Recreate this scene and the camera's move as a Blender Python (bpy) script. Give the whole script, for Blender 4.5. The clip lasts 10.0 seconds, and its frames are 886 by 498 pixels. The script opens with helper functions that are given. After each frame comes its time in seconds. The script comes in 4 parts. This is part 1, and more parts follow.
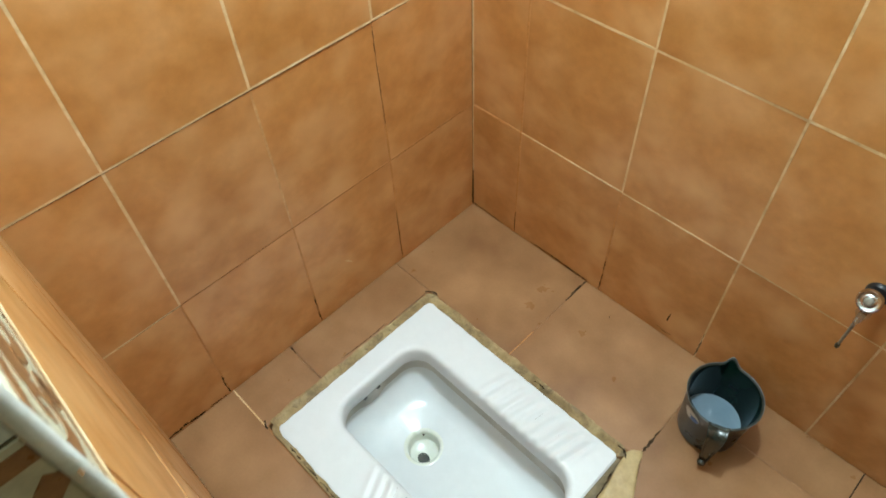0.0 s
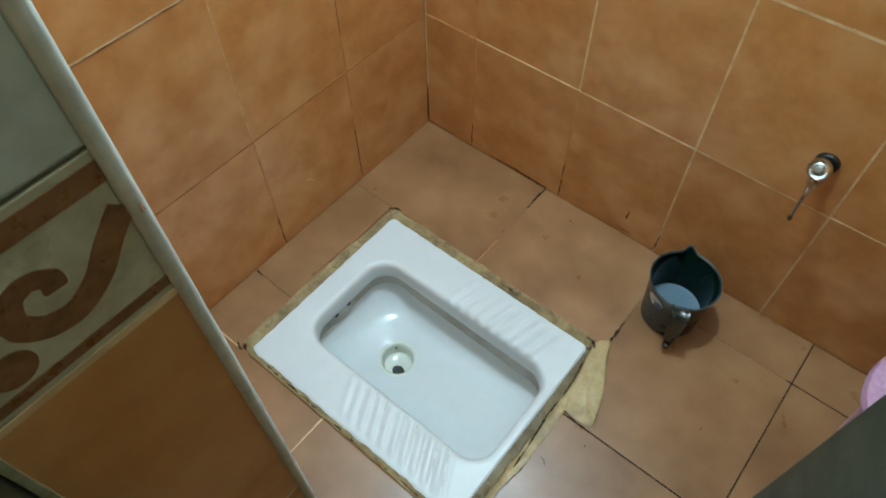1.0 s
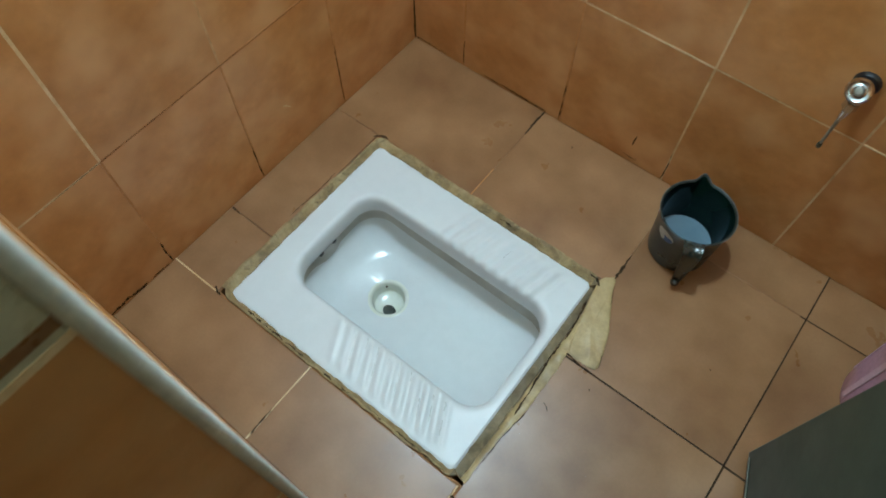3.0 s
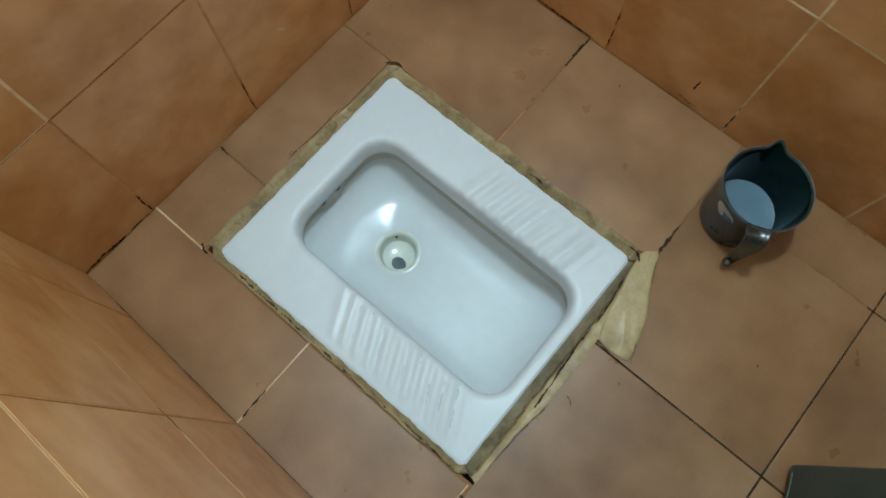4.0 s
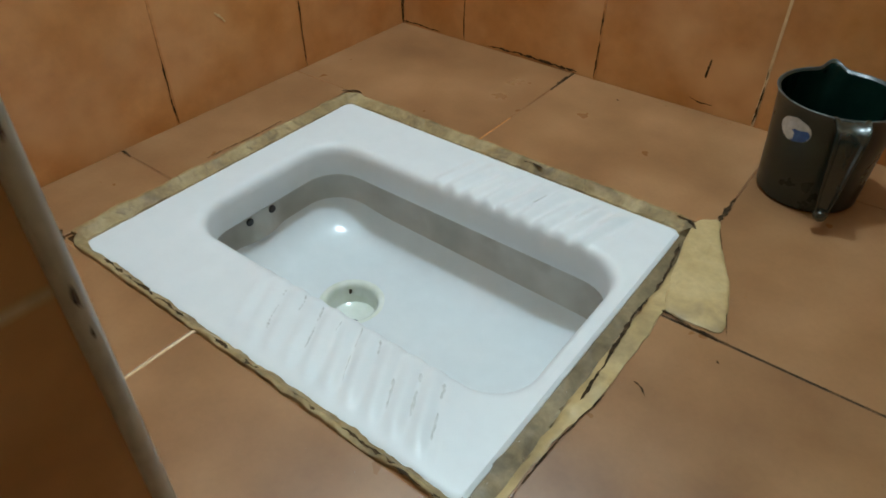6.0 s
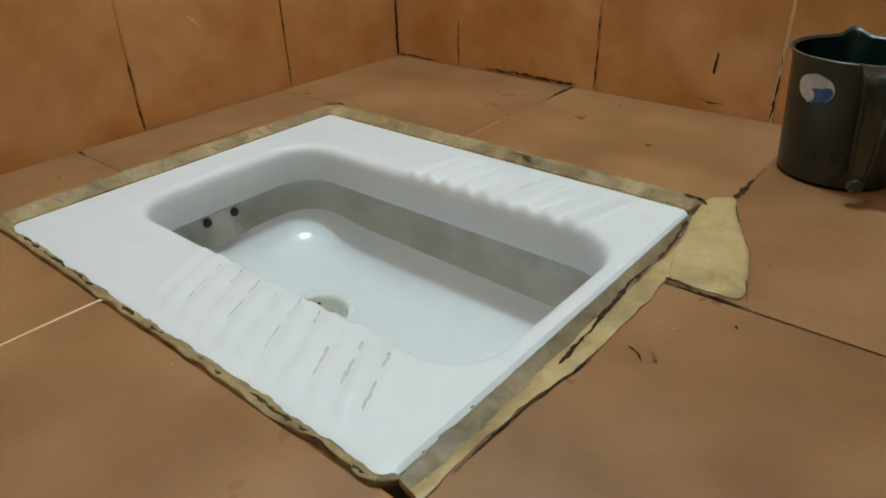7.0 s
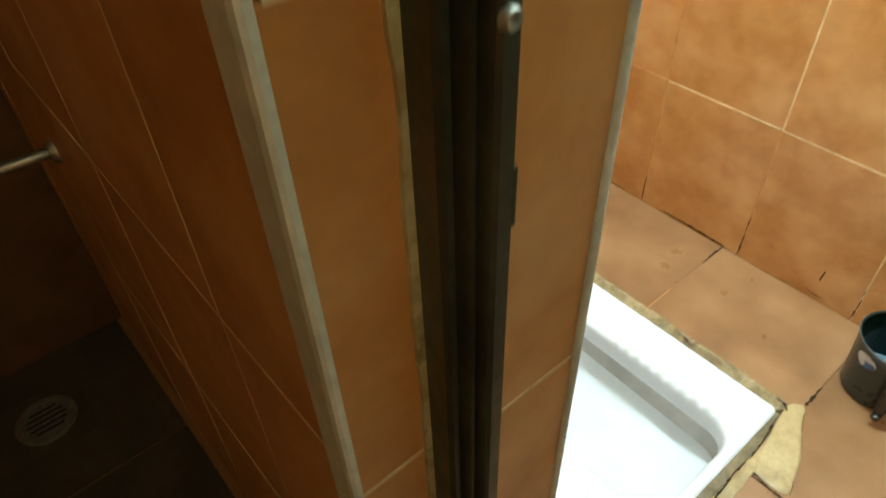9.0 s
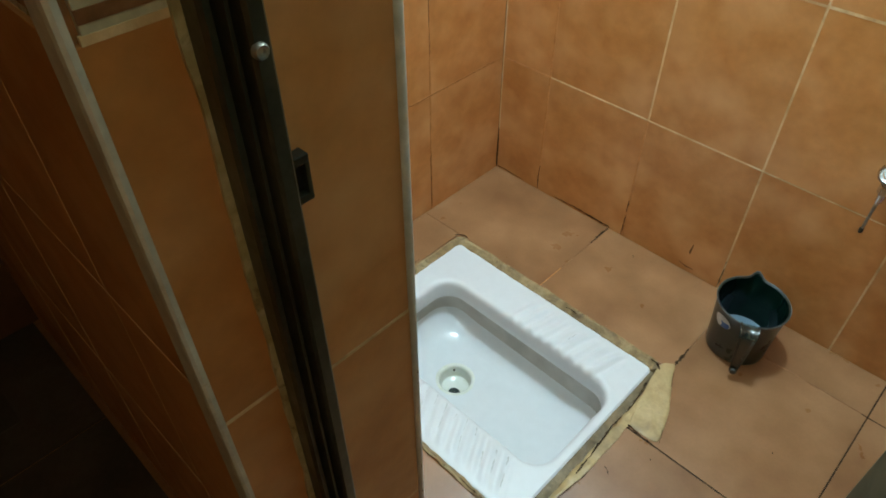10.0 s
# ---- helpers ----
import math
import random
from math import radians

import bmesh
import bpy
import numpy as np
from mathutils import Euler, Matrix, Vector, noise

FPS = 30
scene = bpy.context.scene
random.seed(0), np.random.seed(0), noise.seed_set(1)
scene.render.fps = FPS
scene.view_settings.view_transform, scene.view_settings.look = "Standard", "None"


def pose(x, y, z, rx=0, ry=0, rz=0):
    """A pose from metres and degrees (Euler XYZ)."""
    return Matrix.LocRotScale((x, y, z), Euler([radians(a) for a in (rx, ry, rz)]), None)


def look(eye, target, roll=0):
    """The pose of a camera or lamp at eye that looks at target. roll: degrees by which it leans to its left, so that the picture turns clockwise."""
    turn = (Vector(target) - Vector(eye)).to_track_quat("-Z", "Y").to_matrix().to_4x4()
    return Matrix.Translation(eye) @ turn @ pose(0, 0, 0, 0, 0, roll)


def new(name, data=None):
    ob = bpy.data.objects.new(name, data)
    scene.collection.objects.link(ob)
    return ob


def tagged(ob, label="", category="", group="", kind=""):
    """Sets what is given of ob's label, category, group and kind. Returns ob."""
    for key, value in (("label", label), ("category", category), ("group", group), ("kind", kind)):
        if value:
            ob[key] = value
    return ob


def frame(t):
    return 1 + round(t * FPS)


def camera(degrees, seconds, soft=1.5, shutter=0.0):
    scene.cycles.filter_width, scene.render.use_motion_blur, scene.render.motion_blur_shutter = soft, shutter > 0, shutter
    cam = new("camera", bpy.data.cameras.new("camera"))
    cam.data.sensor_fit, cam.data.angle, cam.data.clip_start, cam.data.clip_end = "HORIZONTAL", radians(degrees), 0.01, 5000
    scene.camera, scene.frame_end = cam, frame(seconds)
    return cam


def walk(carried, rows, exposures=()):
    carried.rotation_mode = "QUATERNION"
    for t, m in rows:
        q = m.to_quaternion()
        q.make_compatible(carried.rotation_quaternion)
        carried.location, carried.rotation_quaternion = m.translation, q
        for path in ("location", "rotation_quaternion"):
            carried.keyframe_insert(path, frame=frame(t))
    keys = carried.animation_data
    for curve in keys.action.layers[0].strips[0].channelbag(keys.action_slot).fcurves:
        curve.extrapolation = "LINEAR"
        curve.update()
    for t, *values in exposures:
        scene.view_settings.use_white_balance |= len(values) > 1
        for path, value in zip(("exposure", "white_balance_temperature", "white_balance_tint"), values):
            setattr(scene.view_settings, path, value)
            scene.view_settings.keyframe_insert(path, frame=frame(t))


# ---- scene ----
cam = camera(65.9, 10.0, soft=1.7, shutter=0.3)
PATH = [
    (0, (0.824, -0.867, 1.289), (-0.111, -0.012, -0.271), -3.3),
    (0.5, (0.843, -0.929, 1.271), (-0.065, -0.056, -0.276), -2.2),
    (1, (0.845, -0.957, 1.24), (0.104, -0.075, -0.395), -0.9),
    (1.5, (0.848, -0.983, 1.228), (0.139, -0.093, -0.417), -0.1),
    (2, (0.852, -0.992, 1.234), (0.128, -0.12, -0.415), -1.7),
    (2.5, (0.845, -0.981, 1.21), (0.159, -0.11, -0.454), -1.1),
    (4, (0.621, -0.722, 1.083), (0.257, -0.29, -0.835), 0.2),
    (4.5, (0.655, -0.795, 1.04), (0.167, -0.161, -0.793), 0.5),
    (5, (0.765, -0.938, 0.913), (0.129, 0.026, -0.72), 1.9),
    (5.5, (0.798, -0.965, 0.679), (0.015, 0.160, -0.779), 1.6),
    (7, (0.867, -0.908, 0.297), (-0.266, 0.419, -0.681), -1.8),
    (7.5, (0.868, -0.891, 0.32), (-0.272, 0.407, -0.688), -2.3),
    (8, (0.846, -0.939, 0.522), (-0.170, 0.220, -0.757), -2.0),
    (8.5, (0.824, -1.087, 0.861), (-0.116, -0.167, -0.645), -1.0),
    (9, (0.819, -1.165, 1.052), (-0.314, -0.251, -0.319), -2.3),
    (9.5, (0.899, -1.158, 1.104), (-0.169, -0.136, -0.243), -1.9),
    (10, (0.938, -1.169, 1.108), (-0.074, -0.131, -0.27), -0.1),
]
EXPOSURES = [(0, 0.42, 6200, 7), (0.6, 0.26, 5850, 3), (1, 0.0, 5600, 2), (2.5, -0.05, 5550, 2), (4, -0.24, 5550, 2), (5.5, -0.03, 5700, 5), (7.5, 0.06, 6250, 10),
             (8, -0.06, 6250, 10), (8.5, -0.15, 6250, 10), (9, 1.0, 6150, 2), (9.5, 0.68, 5800, 3), (10, 0.18, 5800, 4)]
walk(cam, [(t, look(eye, target, roll)) for t, eye, target, roll in PATH], EXPOSURES)

# ---- world and light: one ceiling bulb inside the cubicle, a weak added fill lamp, the rest is bounced light ----
world = bpy.data.worlds.new("world")
world.use_nodes = True
world.node_tree.nodes["Background"].inputs["Color"].default_value = (0.5, 0.55, 0.6, 1)
world.node_tree.nodes["Background"].inputs["Strength"].default_value = 0.02
scene.world = world
bulb = bpy.data.lights.new("cubicle_bulb", "POINT")
bulb.energy, bulb.shadow_soft_size, bulb.color = 47.0, 0.05, (0.865, 1.0, 1.075)
new("cubicle_bulb", bulb).location = (0.38, -0.25, 1.92)
passage = bpy.data.lights.new("passage_fill", "POINT")   # unseen fill lamp, added near the camera to lift the dim passage and partition end
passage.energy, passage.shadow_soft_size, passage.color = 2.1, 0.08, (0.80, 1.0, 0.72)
new("passage_fill", passage).location = (1.12, -1.125, 1.78)

# ---- plan: the corner of the two far walls is the origin ----
CEIL = 2.35
FACE_S, FACE_OUT, REVEAL, REVEAL_OUT = -0.9025, -1.088, 0.6415, 0.637   # partition: inner and outer face, end face inside and outside the door frame
EAST, SOUTH, WEST_OUT = 1.42, -2.3, -0.345
BORDER_LOW, BORDER_HIGH = 0.971, 1.066
PAN = (0.131, 0.663, -0.7235, -0.285)   # x0, x1, y0, y1
PAN_Z = -0.007
DRAIN = (0.326, -0.503)


# ---- materials ----
def nodes_of(mat):
    mat.use_nodes = True
    nt = mat.node_tree
    return nt, nt.nodes["Principled BSDF"]


def ramp(nt, fac, stops):
    n = nt.nodes.new("ShaderNodeValToRGB")
    n.color_ramp.elements[0].position, n.color_ramp.elements[0].color = stops[0][0], (*stops[0][1], 1)
    n.color_ramp.elements[1].position, n.color_ramp.elements[1].color = stops[-1][0], (*stops[-1][1], 1)
    for p, c in stops[1:-1]:
        n.color_ramp.elements.new(p).color = (*c, 1)
    nt.links.new(fac, n.inputs["Fac"])
    return n.outputs["Color"]


def noise_of(nt, vec, scale, detail=3.0, rough=0.5, distort=0.0):
    n = nt.nodes.new("ShaderNodeTexNoise")
    n.inputs["Scale"].default_value, n.inputs["Detail"].default_value = scale, detail
    n.inputs["Roughness"].default_value, n.inputs["Distortion"].default_value = rough, distort
    nt.links.new(vec, n.inputs["Vector"])
    return n.outputs["Fac"]


def mix(nt, fac, a, b, blend="MIX"):
    n = nt.nodes.new("ShaderNodeMix")
    n.data_type, n.blend_type = "RGBA", blend
    for sock, v in ((n.inputs[0], fac), (n.inputs[6], a), (n.inputs[7], b)):
        if isinstance(v, (int, float)):
            sock.default_value = v
        elif isinstance(v, tuple):
            sock.default_value = (*v, 1)
        else:
            nt.links.new(v, sock)
    return n.outputs[2]


def grey(v):
    return (v, v, v)


def spread(nt):
    """Object coordinates, shifted by a random amount for each object."""
    tc, oi = nt.nodes.new("ShaderNodeTexCoord"), nt.nodes.new("ShaderNodeObjectInfo")
    mul = nt.nodes.new("ShaderNodeVectorMath")
    mul.operation = "MULTIPLY_ADD"
    mul.inputs[1].default_value = (37.0, 19.0, 53.0)
    nt.links.new(oi.outputs["Random"], mul.inputs[0])
    nt.links.new(tc.outputs["Object"], mul.inputs[2])
    return mul.outputs[0], oi.outputs["Random"]


def surface(name, dark, mid, light, cloud=9.0, grain=60.0, rough=(0.3, 0.5), bump=0.1, bump_scale=140.0,
            metal=0.0, spots=None, vary=0.0, spec=0.5, wave=0.0, grains=0.35, soft=False):
    """A surface with clouds of colour, fine grain, uneven gloss and relief."""
    mat = bpy.data.materials.new(name)
    nt, bsdf = nodes_of(mat)
    vec, rnd = spread(nt)
    big = noise_of(nt, vec, cloud, 2.5 if soft else 4.0, 0.5, 0.1 if soft else 0.6)
    col = ramp(nt, big, [(0.28, dark), (0.5, mid), (0.72, light)])
    fine = noise_of(nt, vec, grain, 4.0, 0.6)
    col = mix(nt, grains, col, mix(nt, 1.0, col, ramp(nt, fine, [(0.3, grey(0.55)), (0.7, grey(1.35))]), "MULTIPLY"))
    if vary:
        col = mix(nt, 1.0, col, ramp(nt, rnd, [(0.0, grey(1 - vary)), (1.0, grey(1 + vary))]), "MULTIPLY")
    if spots:
        scale, low, high, tint = spots
        sp = noise_of(nt, vec, scale, 2.0 if soft else 5.0, 0.5 if soft else 0.65, 0.1 if soft else 1.0)
        col = mix(nt, ramp(nt, sp, [(low, grey(0.0)), (high, grey(1.0))]), col, tint)
    nt.links.new(col, bsdf.inputs["Base Color"])
    gl = ramp(nt, noise_of(nt, vec, cloud * 1.7, 3.0, 0.6), [(0.3, grey(rough[0])), (0.7, grey(rough[1]))])
    nt.links.new(gl, bsdf.inputs["Roughness"])
    bsdf.inputs["Metallic"].default_value = metal
    bsdf.inputs["Specular IOR Level"].default_value = spec
    if bump:
        height = noise_of(nt, vec, bump_scale, 3.0, 0.6)
        if wave:
            add = nt.nodes.new("ShaderNodeMath")
            add.operation = "MULTIPLY_ADD"
            add.inputs[1].default_value = wave
            nt.links.new(noise_of(nt, vec, cloud * 1.3, 2.0), add.inputs[0])
            nt.links.new(height, add.inputs[2])
            height = add.outputs[0]
        bn = nt.nodes.new("ShaderNodeBump")
        bn.inputs["Strength"].default_value, bn.inputs["Distance"].default_value = bump, 0.002
        nt.links.new(height, bn.inputs["Height"])
        nt.links.new(bn.outputs["Normal"], bsdf.inputs["Normal"])
    return mat


WALL_TILE = surface("orange_wall_tile", (0.472, 0.203, 0.052), (0.548, 0.253, 0.075), (0.622, 0.313, 0.112), 14.0, 70.0,
                    (0.33, 0.46), 0.08, 160.0, spots=(9.0, 0.47, 0.80, (0.69, 0.385, 0.162)), vary=0.06, wave=1.0, grains=0.14, soft=True)
FLOOR_TILE = surface("brown_floor_tile", (0.224, 0.110, 0.045), (0.298, 0.154, 0.065), (0.372, 0.204, 0.094), 9.0, 170.0,
                     (0.27, 0.36), 0.0, vary=0.05, grains=0.10, soft=True)
# wall tile darkened to carry the shade at the passage's far end
SHADED_TILE = surface("shade_darkened_wall_tile", (0.10, 0.050, 0.020), (0.13, 0.066, 0.028), (0.16, 0.085, 0.038), 10.0, 70.0, (0.35, 0.5), 0.08, 160.0, grains=0.15)
PALE_TILE = surface("pale_grey_tile", (0.50, 0.53, 0.48), (0.56, 0.59, 0.54), (0.62, 0.64, 0.60), 8.0, 50.0, (0.42, 0.58), 0.05)
CREAM_TILE = surface("cream_border_tile", (0.46, 0.42, 0.28), (0.54, 0.50, 0.35), (0.60, 0.57, 0.42), 30.0, 90.0, (0.25, 0.35), 0.05)
SCROLL = surface("brown_scroll_glaze", (0.18, 0.085, 0.032), (0.24, 0.115, 0.045), (0.31, 0.16, 0.068), 60.0, 200.0, (0.25, 0.4), 0.05)
CREAM_GROUT = surface("cream_grout", (0.52, 0.34, 0.17), (0.72, 0.52, 0.28), (0.82, 0.65, 0.41), 25.0, 140.0, (0.7, 0.9), 0.3, grains=0.2)
FAINT_GROUT = surface("tan_grout", (0.47, 0.21, 0.06), (0.56, 0.262, 0.085), (0.63, 0.325, 0.125), 20.0, 140.0, (0.6, 0.8), 0.2)
WASHED_GROUT = surface("washed_out_grout", (0.52, 0.27, 0.10), (0.59, 0.335, 0.14), (0.66, 0.41, 0.20), 20.0, 140.0, (0.6, 0.8), 0.2)
DARK_GROUT = surface("blackened_grout", (0.022, 0.015, 0.009), (0.045, 0.029, 0.016), (0.12, 0.068, 0.030), 45.0, 180.0, (0.7, 0.95), 0.3, spec=0.15)
OLIVE_GROUT = surface("olive_grout", (0.075, 0.062, 0.036), (0.12, 0.10, 0.06), (0.20, 0.17, 0.11), 45.0, 180.0, (0.7, 0.95), 0.3, spec=0.15)
WORN_GROUT = surface("brown_worn_grout", (0.22, 0.105, 0.040), (0.30, 0.155, 0.065), (0.40, 0.225, 0.10), 24.0, 140.0, (0.5, 0.8), 0.2)
MORTAR = surface("yellow_cement_mortar", (0.27, 0.198, 0.092), (0.46, 0.340, 0.150), (0.56, 0.435, 0.220), 18.0, 150.0, (0.3, 0.6), 0.45, 60.0,
                 spots=(14.0, 0.60, 0.84, (0.24, 0.170, 0.075)), wave=1.0, grains=0.2)
BEDDING = surface("damp_brown_mortar", (0.20, 0.138, 0.058), (0.33, 0.238, 0.105), (0.46, 0.355, 0.175), 26.0, 150.0, (0.45, 0.8), 0.7, 90.0,
                  spots=(30.0, 0.54, 0.74, (0.12, 0.082, 0.036)), wave=1.0)
# mortar of the trough beside the pan, dirt and shade in its dark colour
TROUGH_DARK = surface("shade_and_dirt_mortar", (0.12, 0.088, 0.042), (0.20, 0.150, 0.075), (0.29, 0.225, 0.12), 30.0, 150.0, (0.4, 0.7), 0.6, 90.0,
               spots=(26.0, 0.56, 0.76, (0.09, 0.064, 0.030)), wave=1.0)
CRACK = surface("black_crack_grime", (0.022, 0.015, 0.009), (0.048, 0.032, 0.017), (0.110, 0.070, 0.034), 90.0, 260.0, (0.8, 1.0), 0.4, spec=0.08)
CERAMIC = surface("white_glazed_ceramic", (0.73, 0.765, 0.78), (0.745, 0.78, 0.795), (0.755, 0.79, 0.805), 6.0, 40.0, (0.30, 0.42), 0.02, 60.0,
                  spots=(30.0, 0.72, 0.90, (0.62, 0.62, 0.60)), grains=0.05)
WET_CERAMIC = surface("wet_white_ceramic", (0.72, 0.765, 0.78), (0.74, 0.78, 0.795), (0.755, 0.79, 0.805), 6.0, 40.0, (0.10, 0.17), 0.03, 30.0,
                      spots=(22.0, 0.72, 0.92, (0.62, 0.64, 0.62)), grains=0.05, wave=0.6, spec=0.3)
# ceramic under the rim: stain and the overhang's shade share one grey
SHADE_STAINED = surface("shade_and_stain_ceramic", (0.42, 0.41, 0.365), (0.53, 0.525, 0.48), (0.64, 0.64, 0.60), 12.0, 40.0, (0.25, 0.5), 0.04, 60.0,
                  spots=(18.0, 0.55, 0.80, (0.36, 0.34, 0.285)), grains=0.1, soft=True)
DRAIN_WATER = surface("dark_trap_water", (0.03, 0.045, 0.045), (0.05, 0.065, 0.06), (0.07, 0.085, 0.08), 30.0, 60.0, (0.03, 0.06), 0.05)
SCALE_RING = surface("yellowed_ceramic", (0.70, 0.74, 0.62), (0.75, 0.79, 0.71), (0.78, 0.81, 0.77), 40.0, 90.0, (0.1, 0.25), 0.05, grains=0.1)
DIPPER = surface("dark_olive_grey_plastic", (0.014, 0.021, 0.016), (0.018, 0.026, 0.020), (0.023, 0.032, 0.025), 20.0, 50.0, (0.26, 0.36), 0.0, spec=0.45, grains=0.05, soft=True)
DIPPER_GLOSS = surface("polished_olive_grey_plastic", (0.016, 0.024, 0.019), (0.020, 0.029, 0.023), (0.025, 0.034, 0.028), 30.0, 120.0, (0.20, 0.28), 0.02, spec=0.9, grains=0.1)
WORN_EDGE = surface("worn_pale_plastic_edge", (0.04, 0.05, 0.046), (0.11, 0.12, 0.112), (0.22, 0.23, 0.215), 40.0, 150.0, (0.3, 0.5), 0.05, grains=0.15)
DIPPER_IN = surface("dark_green_plastic", (0.003, 0.012, 0.009), (0.004, 0.015, 0.011), (0.006, 0.018, 0.013), 30.0, 120.0, (0.07, 0.11), 0.02, spec=0.18, grains=0.1)
PALE_WATER = surface("pale_blue_water", (0.15, 0.22, 0.275), (0.175, 0.25, 0.305), (0.20, 0.275, 0.33), 18.0, 40.0, (0.03, 0.05), 0.01, 20.0, grains=0.05)
STICKER = surface("silver_white_sticker", (0.42, 0.43, 0.42), (0.52, 0.53, 0.52), (0.6, 0.6, 0.6), 60.0, 200.0, (0.3, 0.4), 0.0)
STICKER_BLUE = surface("blue_sticker_print", (0.015, 0.05, 0.20), (0.03, 0.09, 0.30), (0.06, 0.14, 0.36), 60.0, 200.0, (0.3, 0.4), 0.0)
CHROME = surface("worn_chrome", (0.55, 0.56, 0.57), (0.65, 0.66, 0.67), (0.72, 0.73, 0.74), 50.0, 150.0, (0.12, 0.28), 0.05, metal=1.0)
RUBBER_AND_HOLES = surface("black_rubber_and_holes", (0.008, 0.008, 0.008), (0.012, 0.012, 0.012), (0.02, 0.02, 0.02), 40.0, 150.0, (0.3, 0.5), 0.1)
FRAME_METAL = surface("dark_bronze_aluminium", (0.046, 0.046, 0.031), (0.066, 0.065, 0.043), (0.096, 0.092, 0.064), 18.0, 150.0, (0.28, 0.5), 0.1, metal=0.55)
STEEL = surface("dull_steel", (0.28, 0.28, 0.25), (0.36, 0.36, 0.32), (0.45, 0.45, 0.4), 60.0, 200.0, (0.3, 0.5), 0.1, metal=0.9)
WHITE_TRIM = surface("white_plastic_trim", (0.58, 0.58, 0.52), (0.66, 0.66, 0.60), (0.72, 0.72, 0.67), 14.0, 80.0, (0.3, 0.45), 0.05,
                     spots=(30.0, 0.66, 0.78, (0.42, 0.34, 0.22)))
CAULK = surface("yellowed_caulk", (0.30, 0.25, 0.11), (0.46, 0.41, 0.22), (0.56, 0.52, 0.33), 40.0, 120.0, (0.4, 0.6), 0.3, spots=(28.0, 0.58, 0.7, (0.12, 0.09, 0.035)))
DOOR_PAINT = surface("grey_green_door_sheet", (0.026, 0.041, 0.025), (0.032, 0.050, 0.031), (0.040, 0.059, 0.037), 6.0, 120.0, (0.35, 0.5), 0.12, 60.0,
                     spots=(3.5, 0.55, 0.75, (0.028, 0.035, 0.022)), grains=0.15)
PINK = surface("pink_plastic", (0.46, 0.26, 0.40), (0.51, 0.30, 0.45), (0.57, 0.35, 0.50), 12.0, 120.0, (0.3, 0.42), 0.04)
PINK_PALE = surface("pale_pink_plastic", (0.60, 0.43, 0.56), (0.66, 0.48, 0.61), (0.70, 0.53, 0.66), 12.0, 120.0, (0.3, 0.42), 0.04)
PLASTER = surface("white_ceiling_paint", (0.54, 0.54, 0.51), (0.60, 0.60, 0.57), (0.64, 0.64, 0.61), 4.0, 60.0, (0.7, 0.9), 0.2)
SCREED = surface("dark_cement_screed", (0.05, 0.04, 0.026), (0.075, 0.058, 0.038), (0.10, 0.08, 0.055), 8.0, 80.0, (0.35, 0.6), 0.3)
BACKING = surface("tile_adhesive", (0.30, 0.14, 0.045), (0.36, 0.17, 0.06), (0.42, 0.21, 0.08), 12.0, 90.0, (0.7, 0.9), 0.3)
CHIPPED = surface("chipped_trim_dirt", (0.03, 0.017, 0.008), (0.06, 0.033, 0.015), (0.12, 0.07, 0.03), 60.0, 200.0, (0.6, 0.9), 0.4)
SCUFF = surface("grey_scuff", (0.46, 0.475, 0.47), (0.57, 0.59, 0.59), (0.69, 0.71, 0.72), 70.0, 250.0, (0.4, 0.6), 0.05)
WATER = bpy.data.materials.new("clear_water_drop")
wnt, wb = nodes_of(WATER)
wb.inputs["Base Color"].default_value, wb.inputs["Roughness"].default_value = (0.95, 0.97, 0.97, 1), 0.03
wb.inputs["Transmission Weight"].default_value, wb.inputs["IOR"].default_value = 1.0, 1.33


# ---- mesh helpers ----
def link_mesh(name, bm, material, parent=None, label="", smooth=False):
    me = bpy.data.meshes.new(name)
    bmesh.ops.recalc_face_normals(bm, faces=bm.faces)
    bm.to_mesh(me)
    bm.free()
    for m in material if isinstance(material, (list, tuple)) else (material,):
        me.materials.append(m)
    if smooth:
        me.shade_smooth()
        me.set_sharp_from_angle(angle=radians(42))
    ob = new(name, me)
    if parent:
        ob.parent = parent
    if label:
        ob["label"] = label
    return ob


def part(name, bm, material, parent, label="", smooth=False):
    return link_mesh(name, bm, material, parent, label, smooth)


def box(x0, x1, y0, y1, z0, z1, bevel=0.0, bm=None):
    bm = bm or bmesh.new()
    made = bmesh.ops.create_cube(bm, size=1.0, matrix=Matrix.Translation(((x0 + x1) / 2, (y0 + y1) / 2, (z0 + z1) / 2))
                                 @ Matrix.Diagonal((abs(x1 - x0), abs(y1 - y0), abs(z1 - z0), 1)))
    if bevel:
        edges = {e for v in made["verts"] for e in v.link_edges}
        bmesh.ops.bevel(bm, geom=list(edges), offset=bevel, segments=2, affect="EDGES", profile=0.6)
    return bm


def lathe(profile, n=48, bm=None, m=Matrix()):
    """A body of turning: (radius, z) rows, closed at an end where the radius is 0."""
    bm = bm or bmesh.new()
    rings = []
    for r, z in profile:
        if r < 1e-6:
            rings.append([bm.verts.new(m @ Vector((0, 0, z)))])
        else:
            rings.append([bm.verts.new(m @ Vector((r * math.cos(a), r * math.sin(a), z))) for a in (2 * math.pi * i / n for i in range(n))])
    for a, b in zip(rings, rings[1:]):
        for i in range(n):
            j = (i + 1) % n
            if len(a) == 1 and len(b) > 1:
                bm.faces.new((a[0], b[j], b[i]))
            elif len(b) == 1 and len(a) > 1:
                bm.faces.new((a[i], a[j], b[0]))
            elif len(a) > 1:
                bm.faces.new((a[i], a[j], b[j], b[i]))
    return bm


